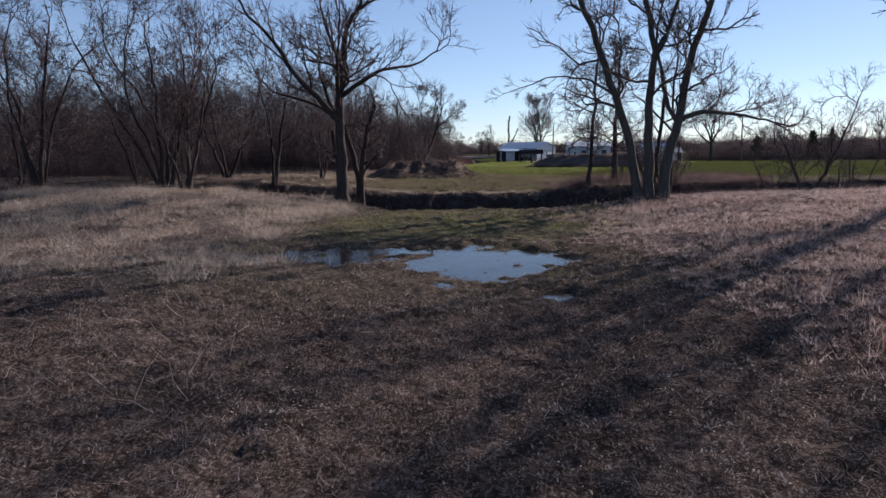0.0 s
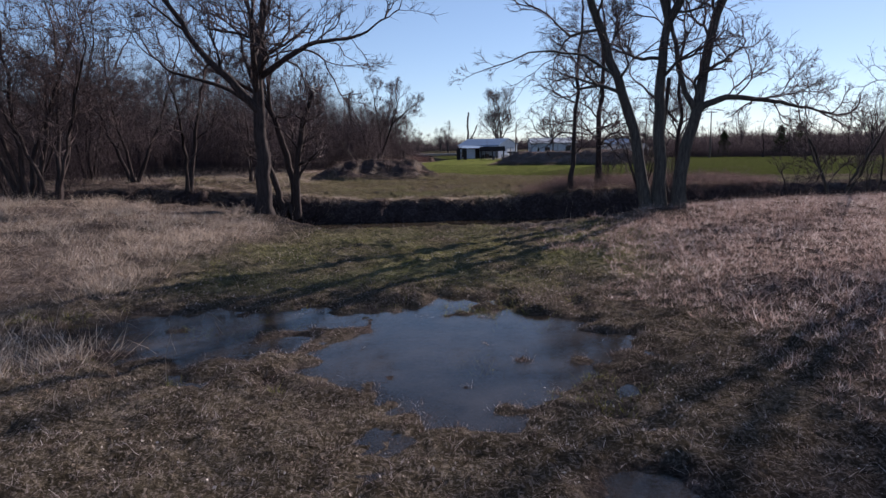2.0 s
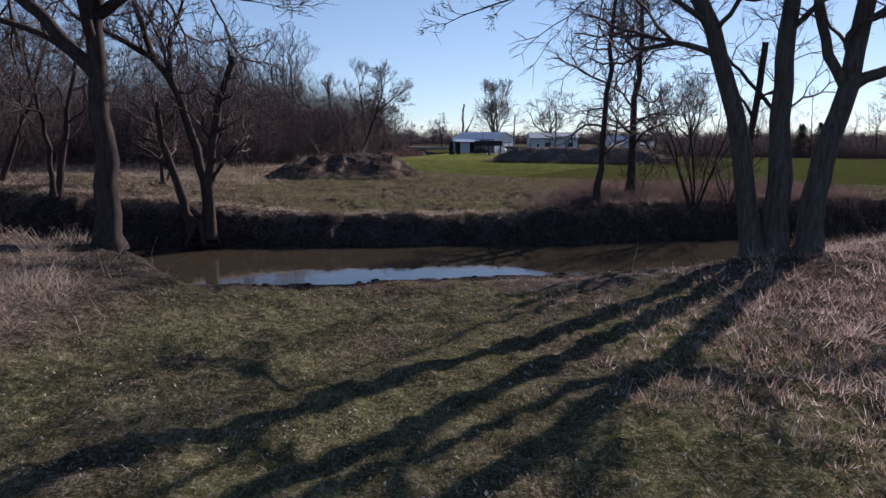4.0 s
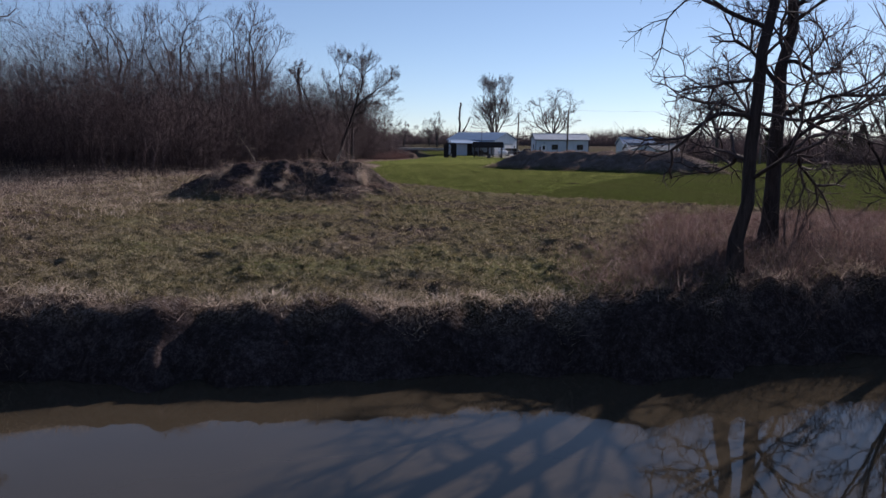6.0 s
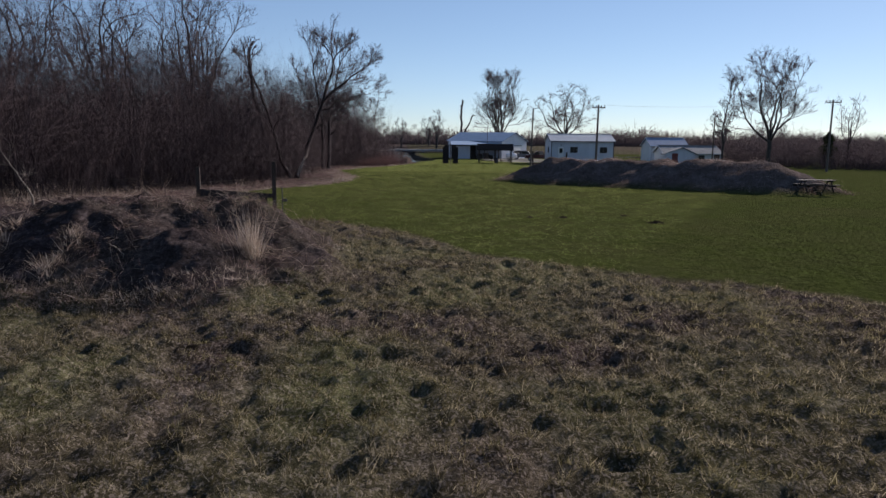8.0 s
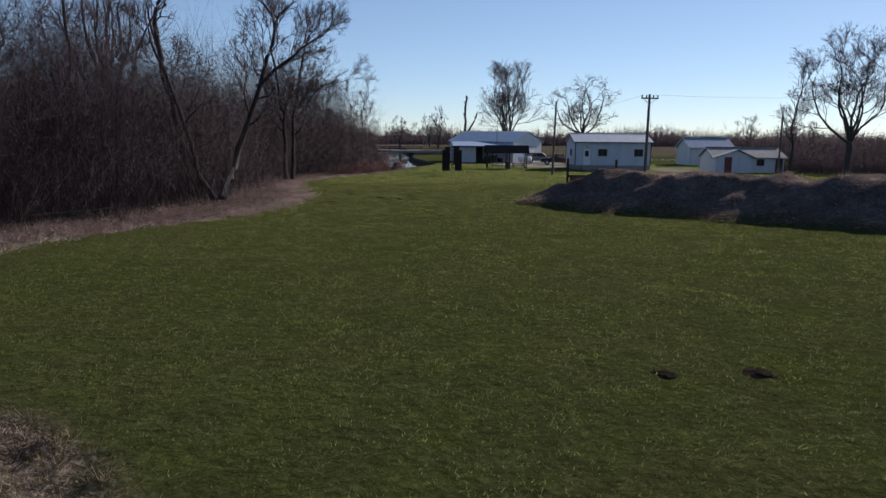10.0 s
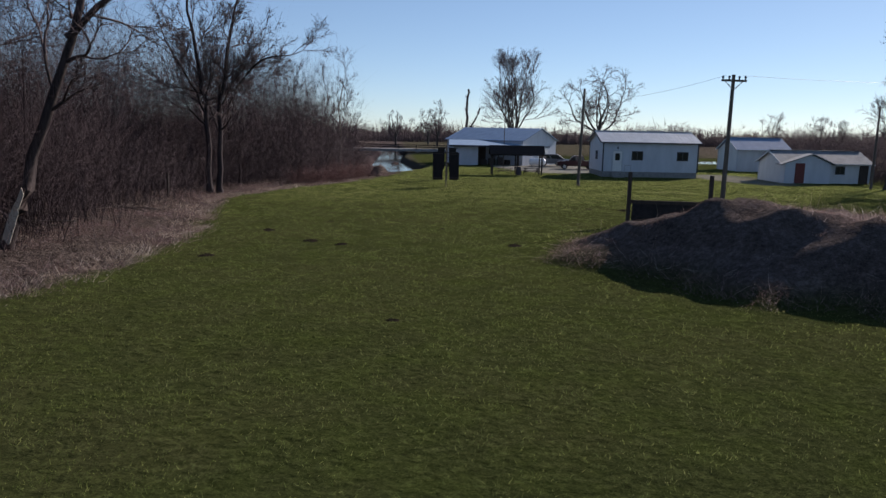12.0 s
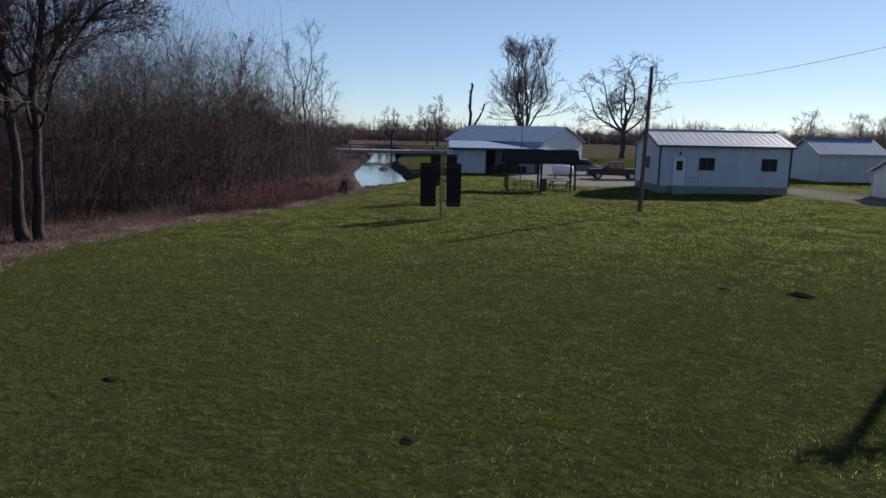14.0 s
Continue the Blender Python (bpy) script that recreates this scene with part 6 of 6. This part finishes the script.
def wire(a, b, sag):
    pts = [a.lerp(b, k / 16) - Vector((0, 0, sag * 4 * (k / 16) * (1 - k / 16))) for k in range(17)]
    w = Wood()
    w.limb(pts, [0.008] * 17, 4)
    return tagged(new("overhead_wire", mesh_from("overhead_wire", w.v, w.f, WIRE)), "thin overhead wire strung between the poles", "wire", "overhead wires")


wire(p_b + Vector((0.15, 0, -1.0)), p_a + Vector((-0.5, -0.1, -0.05)), 0.35)
wire(p_b + Vector((0.15, 0, -1.1)), Vector((30.45, 176.9, 4.36)), 0.25)
wire(p_a + Vector((0.5, -0.1, -0.05)), p_c + Vector((-0.6, -0.1, -0.1)), 0.5)

# ---- range frames, hanging panels, stakes ----


FRAME_Z = min(ground_z(18.3, 127.7), ground_z(21.5, 127.0))


def range_frame(name, ax, ay, bx, by, top_a, top_b, rail_a, rail_b, label, ragged):
    """Two posts, a rail, and dark matting hung from it; heights are in the plan's own z."""
    L = math.hypot(bx - ax, by - ay)
    ob = thing(name, ax, ay, 0.0, math.degrees(math.atan2(by - ay, bx - ax)), label, "frame")
    for x, px, py, top in ((0, ax, ay, top_a), (L, bx, by, top_b)):
        low = ground_z(px, py) - 0.2
        part("post", box((0.15, 0.15, top - low), (x, 0, (top + low) / 2), (0, 0, 4), 0.014), OLD_WOOD, ob)
    slope = (rail_b - rail_a) / L
    line = lambda x: rail_a + slope * x
    part("rail", box((L - 0.1, 0.05, 0.16), (L / 2, 0.1, line(L / 2)), (0, -math.degrees(math.atan(slope)), 0), 0.008), OLD_WOOD, ob)
    rnd = random.Random(int(ax * 7) + 3)
    if ragged:
        for x0, x1, drop in ((0.12, 0.3, 0.12), (0.26, 0.5, 0.75), (0.5, 0.66, 0.2), (0.64, 0.95, 0.85), (0.95, 1.3, 0.1), (1.28, 1.75, 0.55), (1.7, 2.15, 0.62), (2.1, L - 0.1, 0.5)):
            n = 9
            low_pts = [(x1 + (x0 - x1) * k / n, line(x1 + (x0 - x1) * k / n) - drop * rnd.uniform(0.6, 1.0)) for k in range(n + 1)]
            part("torn_mat", solid([(x0, line(x0) + 0.07), (x1, line(x1) + 0.07)] + low_pts, 0.02, (0, 0.13 + 0.012 * rnd.random(), 0)), BLACK_CLOTH, ob, "torn black matting")
    else:
        part("hung_mat", solid([(0.18, rail_a), (L - 0.1, rail_b), (L - 0.1, rail_b - 0.72), (L * 0.5, rail_a - 0.78), (0.14, rail_a - 0.84)], 0.025, (0, 0.13, 0)), BLACK_CLOTH, ob, "black matting")
    return ob


range_frame("target_frame", 0.2, 86.35, -2.6, 86.1, 2.67, 2.46, 1.36, 1.56, "weathered post frame hung with torn black matting", True)
range_frame("target_frame", 18.3, 127.7, 21.5, 127.0, FRAME_Z + 2.6, FRAME_Z + 2.54, FRAME_Z + 1.35, FRAME_Z + 1.35, "weathered post frame with a black mat behind the berm", False)
stake = thing("stake", 0.5, 86.35, None, 0, "thin dark metal stake with a small bracket", "stake")
part("rod", rod(0.02, 0.018, 1.5, n=8), TRIM_DARK, stake)
part("bracket", box((0.18, 0.04, 0.1), (0.09, 0, 0.95)), TRIM_DARK, stake)
post = thing("wood_post", -5.4, 142.0, None, 0, "lone weathered post at the wood's edge", "post")
part("shaft", box((0.12, 0.12, 1.5), (0, 0, 0.7), (2, 3, 0), 0.01), OLD_WOOD, post)



def panel_stand(x, y, label, panels, top):
    ob = thing("panel_stand", x, y, None, 0, label, "stand", "panel stands")
    part("pole", rod(0.045, 0.035, top + 0.55, n=10), POLE_WOOD, ob)
    part("arm", box((1.95, 0.05, 0.07), (0, 0.05, top - 0.02), (0, 0, 0), 0.006), OLD_WOOD, ob)
    part("arm", box((1.5, 0.05, 0.06), (0, 0.07, top - 0.9), (0, 0, 0), 0.006), OLD_WOOD, ob)
    for px, w, h, drop in panels:
        p = part("panel", box((w, 0.045, h), (px, 0.0, top - drop - h / 2), (0, 0, 3 if px < 0 else -2), 0.01), DARK_PANEL, ob)
        part("batten", box((w + 0.02, 0.03, 0.08), (px, -0.04, top - drop - 0.12), (0, 0, 3 if px < 0 else -2)), OLD_WOOD, p)
        part("batten", box((w + 0.02, 0.03, 0.08), (px, -0.04, top - drop - h + 0.15), (0, 0, 3 if px < 0 else -2)), OLD_WOOD, p)
    for z in (1.25, 0.9):
        part("brace", box((0.42, 0.04, 0.05), (0.08, 0.05, z)), OLD_WOOD, ob)
    return ob


panel_stand(12.3, 155.9, "stand of two dark hanging panels on a thin pole", ((-0.68, 0.82, 2.25, 0.0), (0.66, 0.76, 2.2, 0.05)), 2.82)
panel_stand(12.9, 164.4, "stand of dark hanging panels behind another on the lawn", ((-0.55, 0.62, 2.0, 0.0), (0.5, 0.66, 2.1, 0.0)), 3.0)

# red-stemmed brush where the far reach meets the lawn
r = np.random.RandomState(83)
cy = r.uniform(156, 168, 90)
cx = np.interp(cy, WOOD_Y, WOOD_X) - 1.0 - np.abs(r.normal(0, 1.0, 90))
thicket("red_brush", cx, cy, 14, r.uniform(0.8, 2.2, 90), 0.012, 84, RED_STEM, "low red-stemmed brush beside the water", 0.5, 0.5, 6)

# bridge over the far reach
bridge = thing("road_bridge", 6, 252, 0.0, -2, "low dark road bridge with rails across the creek", "bridge")
part("deck", box((44, 5.0, 0.5), (0, 0, -0.15), (0, 0, 0), 0.03), CONCRETE, bridge)
for z in (0.55, 0.95):
    part("rail", box((44, 0.08, 0.14), (0, -2.4, z)), OLD_WOOD, bridge)
for k in range(12):
    part("rail_post", box((0.16, 0.16, 1.0), (-20.9 + 3.8 * k, -2.42, 0.55)), OLD_WOOD, bridge)
for x in (-6, 6):
    part("pier", box((1.0, 4.6, 2.4), (x, 0, -1.4)), CONCRETE, bridge)

# ---- lone trees behind the buildings ----


def lone(tree, name, x, y, label, bark_mat=BARK_GREY):
    tree.plant(name, x, y, label, "tree", bark_mat, TWIG)


lone(fan_tree(301, 27.5, 0.46, 12, 30, 0.13, depth=5, spread=21, up=0.06, wob=0.1, thin=0.022, twigs=3), "round_crowned_tree", 35.2, 268.5, "tall leafless tree with a dense upright crown behind the barn")
lone(fan_tree(302, 20, 0.52, 7, 62, 0.25, depth=5, spread=34, up=0.02, wob=0.24, thin=0.024, twigs=3), "open_crowned_tree", 50.3, 247.5, "gnarled leafless tree with open spreading limbs")
t = Tree(303, 3, 34, 0.05, 0.3, 0.03)
t.stem([(0, 0, 0), (0.2, 0, 6), (0.1, 0, 12), (0.4, 0, 17.5)], 0.5, 0.3, 0.5, 4, 3, False)
t.stem([(0.3, 0, 4.5), (2.0, 0, 7), (3.6, 0, 10), (4.1, 0, 12)], 0.34, 0.2, 0.6, 3, 3, False)
t.plant("bare_snag", 28.4, 319, "dead broken tree with two stark trunks", "tree", BARK_OAK)
for seed, x, y, h in ((304, 19.0, 309, 14), (305, 6.5, 320, 11), (306, 17.0, 330, 12), (307, 132, 328, 13.5), (308, 146, 325, 13), (309, 157, 330, 12)):
    lone(fan_tree(seed, h, 0.3, 6, 58, 0.22, depth=5, spread=30, wob=0.13, thin=0.022, twigs=4), "field_tree", x, y, "small leafless tree standing in the far field")
lone(fan_tree(310, 17.5, 0.36, 7, 48, 0.25, depth=5, spread=24, up=0.04, wob=0.11, thin=0.014, twigs=4), "tall_field_tree", 60.6, 161.4, "tall leafless tree with a fan-shaped crown")
lone(plain_tree(311, 13, 0.2, (0, 0), 0.3, 9, 0.4, depth=5, spread=24, up=0.1, wob=0.12, thin=0.014, twigs=4), "tall_field_tree", 53.0, 160.5, "slim leafless tree beside the taller one")
for seed, x, y, h in ((312, 1.0, 187, 14), (313, -1.5, 196, 13), (314, -4, 183, 12.5), (315, 0.5, 205, 12)):
    lone(plain_tree(seed, h, 0.13, (0.02, 0), 0.25, 10, 0.42, depth=4, spread=24, up=0.12, thin=0.016, twigs=4), "creek_tree", x, y, "slim pale leafless tree beside the creek", BARK_DEAD)


def cedar(seed, x, y, h):
    rnd = np.random.RandomState(seed)
    ob = thing("cedar_tree", x, y, None, 0, "dark evergreen cedar at the field's edge", "tree", "cedars")
    part("trunk", rod(0.14, 0.04, h * 0.9, n=8), BARK_OAK, ob)
    n = 2600
    f = rnd.uniform(0.06, 1, n) ** 0.8
    rad = h * 0.36 * (1 - f) ** 0.55 * (0.35 + 0.65 * np.minimum(f / 0.3, 1)) * rnd.uniform(0.3, 1.1, n) * (0.8 + 0.3 * np.sin(f * 19 + rnd.uniform(0, 6)))
    a = rnd.uniform(0, 6.283, n)
    c = np.stack([np.cos(a) * rad, np.sin(a) * rad, f * h], -1)
    e1, e2 = rnd.normal(0, 0.13, (n, 3)), rnd.normal(0, 0.13, (n, 3))
    V = np.stack([c - e1, c + e1 * 0.6 + e2 * 0.4, c + e2], 1).reshape(-1, 3)
    me = bpy.data.meshes.new("foliage")
    me.from_pydata(V.tolist(), [], np.arange(3 * n).reshape(-1, 3).tolist())
    me.materials.append(NEEDLE)
    part("foliage", me, None, ob)


for k, (x, y, h) in enumerate(((74, 168, 5.5), (82, 158, 6.5), (90, 165, 7))):
    cedar(400 + k, x, y, h)

sapling = Tree(88, 3, 26, 0.1, 0.2, 0.006, twigs=2)
sapling.stem([(0, 0, 0), (-0.1, 0, 0.5), (-0.4, 0, 1.0), (-0.75, 0.1, 1.5)], 0.035, 0.012, 0.4, 4, 1.2)
sapling.plant("dead_sapling", -4.6, 78.0, "bleached dead sapling leaning on the soil berm", "sapling", BARK_DEAD, BARK_DEAD)

# ---- small things ----


def clod(x, y, s, seed):
    rnd = random.Random(seed)
    bm = bmesh.new()
    bmesh.ops.create_icosphere(bm, subdivisions=3, radius=1.0)
    for v in bm.verts:
        k = 1 + 0.5 * noise.noise(v.co * 1.6 + Vector((seed, 0, 0))) + 0.18 * noise.noise(v.co * 5 + Vector((0, seed, 0)))
        h = 1 + 0.7 * noise.noise(v.co * 4 + Vector((3, 0, seed)))
        v.co = Vector((v.co.x * s * k, v.co.y * s * 0.8 * k, max(v.co.z, -0.2) * s * 0.2 * h * (1.2 - min(v.co.x ** 2 + v.co.y ** 2, 1))))
    me = bpy.data.meshes.new("molehill")
    bm.to_mesh(me)
    bm.free()
    me.materials.append(SOIL)
    ob = new("molehill", me)
    ob.matrix_world = pose(x, y, ground_z(x, y), 0, 0, rnd.uniform(0, 360))
    tagged(ob, "small dark heap of fresh soil on the lawn", "molehill", "molehills")


SOIL = plain("fresh_soil", (0.014, 0.011, 0.009), (0.045, 0.035, 0.027), 5, 1.0, 0.8, 0.03, spec=0.0)
for k, (x, y, s) in enumerate(((10.85, 89.7, 0.26), (12.35, 89.7, 0.3), (16.0, 87.9, 0.36), (15.4, 90.5, 0.2), (5.4, 124.5, 0.34), (6.6, 123.8, 0.24), (12.9, 123.8, 0.34), (3.3, 127.6, 0.3), (21.4, 137.8, 0.42), (5.5, 131.0, 0.2), (2.6, 121.0, 0.24), (19.6, 138.6, 0.22), (8.6, 113.0, 0.15), (10.5, 128.5, 0.16))):
    clod(x, y, s, k)


def driftwood(x, y, z, seed, length, mat, label):
    rnd = random.Random(seed)
    w = Wood()
    for k in range(4):
        p = Vector((rnd.uniform(-0.3, 0.3), rnd.uniform(-0.2, 0.2), rnd.uniform(0, 0.12)))
        d = Vector((rnd.choice((-1, 1)), rnd.uniform(-0.5, 0.5), rnd.uniform(-0.02, 0.12))).normalized()
        pts = [p - d * length / 2]
        for j in range(6):
            d = (d + Vector((rnd.gauss(0, 0.14), rnd.gauss(0, 0.14), rnd.gauss(0, 0.05)))).normalized()
            pts.append(pts[-1] + d * length / 6 * (1 - 0.12 * k))
        w.limb(pts, [0.035 * (1 - 0.12 * j) * (1 - 0.15 * k) for j in range(7)], 6)
    ob = new("driftwood", mesh_from("driftwood", w.v, w.f, mat))
    ob.matrix_world = pose(x, y, z, 0, 0, rnd.uniform(-20, 20))
    tagged(ob, label, "driftwood", "driftwood")


for k, (x, y, z, L) in enumerate(((12.6, 51.9, -1.1, 1.5), (15.4, 52.3, -1.12, 1.8), (17.6, 52.7, -1.12, 2.4))):
    driftwood(x, y, z, 500 + k, L, BARK_OAK, "dark driftwood lodged along the muddy bank")
# a small white glint on the bank, painted as a pale branch
driftwood(14.0, 53.0, -0.95, 503, 0.7, PALE_WOOD, "short pale branch painted as a white glint on the muddy bank")
for k, (x, y, L) in enumerate(((-8.5, 112, 3.2), (-13, 108, 4), (-5.5, 127, 3.4), (-4.5, 134, 3))):
    driftwood(x, y, ground_z(x, y) + 0.25, 520 + k, L, BARK_DEAD, "fallen dead branch lying in the weeds")
rnd = np.random.RandomState(77)
cx = rnd.uniform(-9, 13, 70)
cy = np.interp(cx, NEAR_X, NEAR_Y) - 0.25 + rnd.normal(0, 0.22, 70)
bank_clods = []
for k in range(70):
    bm = bmesh.new()
    bmesh.ops.create_icosphere(bm, subdivisions=1, radius=1.0)
    s = float(rnd.uniform(0.05, 0.13))
    for v in bm.verts:
        q = 1 + 0.4 * noise.noise(v.co * 1.7 + Vector((k, 3, 1)))
        v.co = Vector((v.co.x * s * 1.5 * q, v.co.y * s * q, v.co.z * s * 0.5 * q))
    bmesh.ops.transform(bm, matrix=pose(float(cx[k]), float(cy[k]), ground_z(float(cx[k]), float(cy[k])) - s * 0.1, 0, 0, float(rnd.uniform(0, 360))), verts=bm.verts)
    bank_clods.append(bm)
whole = bmesh.new()
for bm in bank_clods:
    join(bm, whole)
me = bpy.data.meshes.new("bank_clods")
whole.to_mesh(me)
whole.free()
me.materials.append(SOIL)
tagged(new("bank_clods", me), "dark lumps of slumped mud at the water", "mud", kind="stuff")
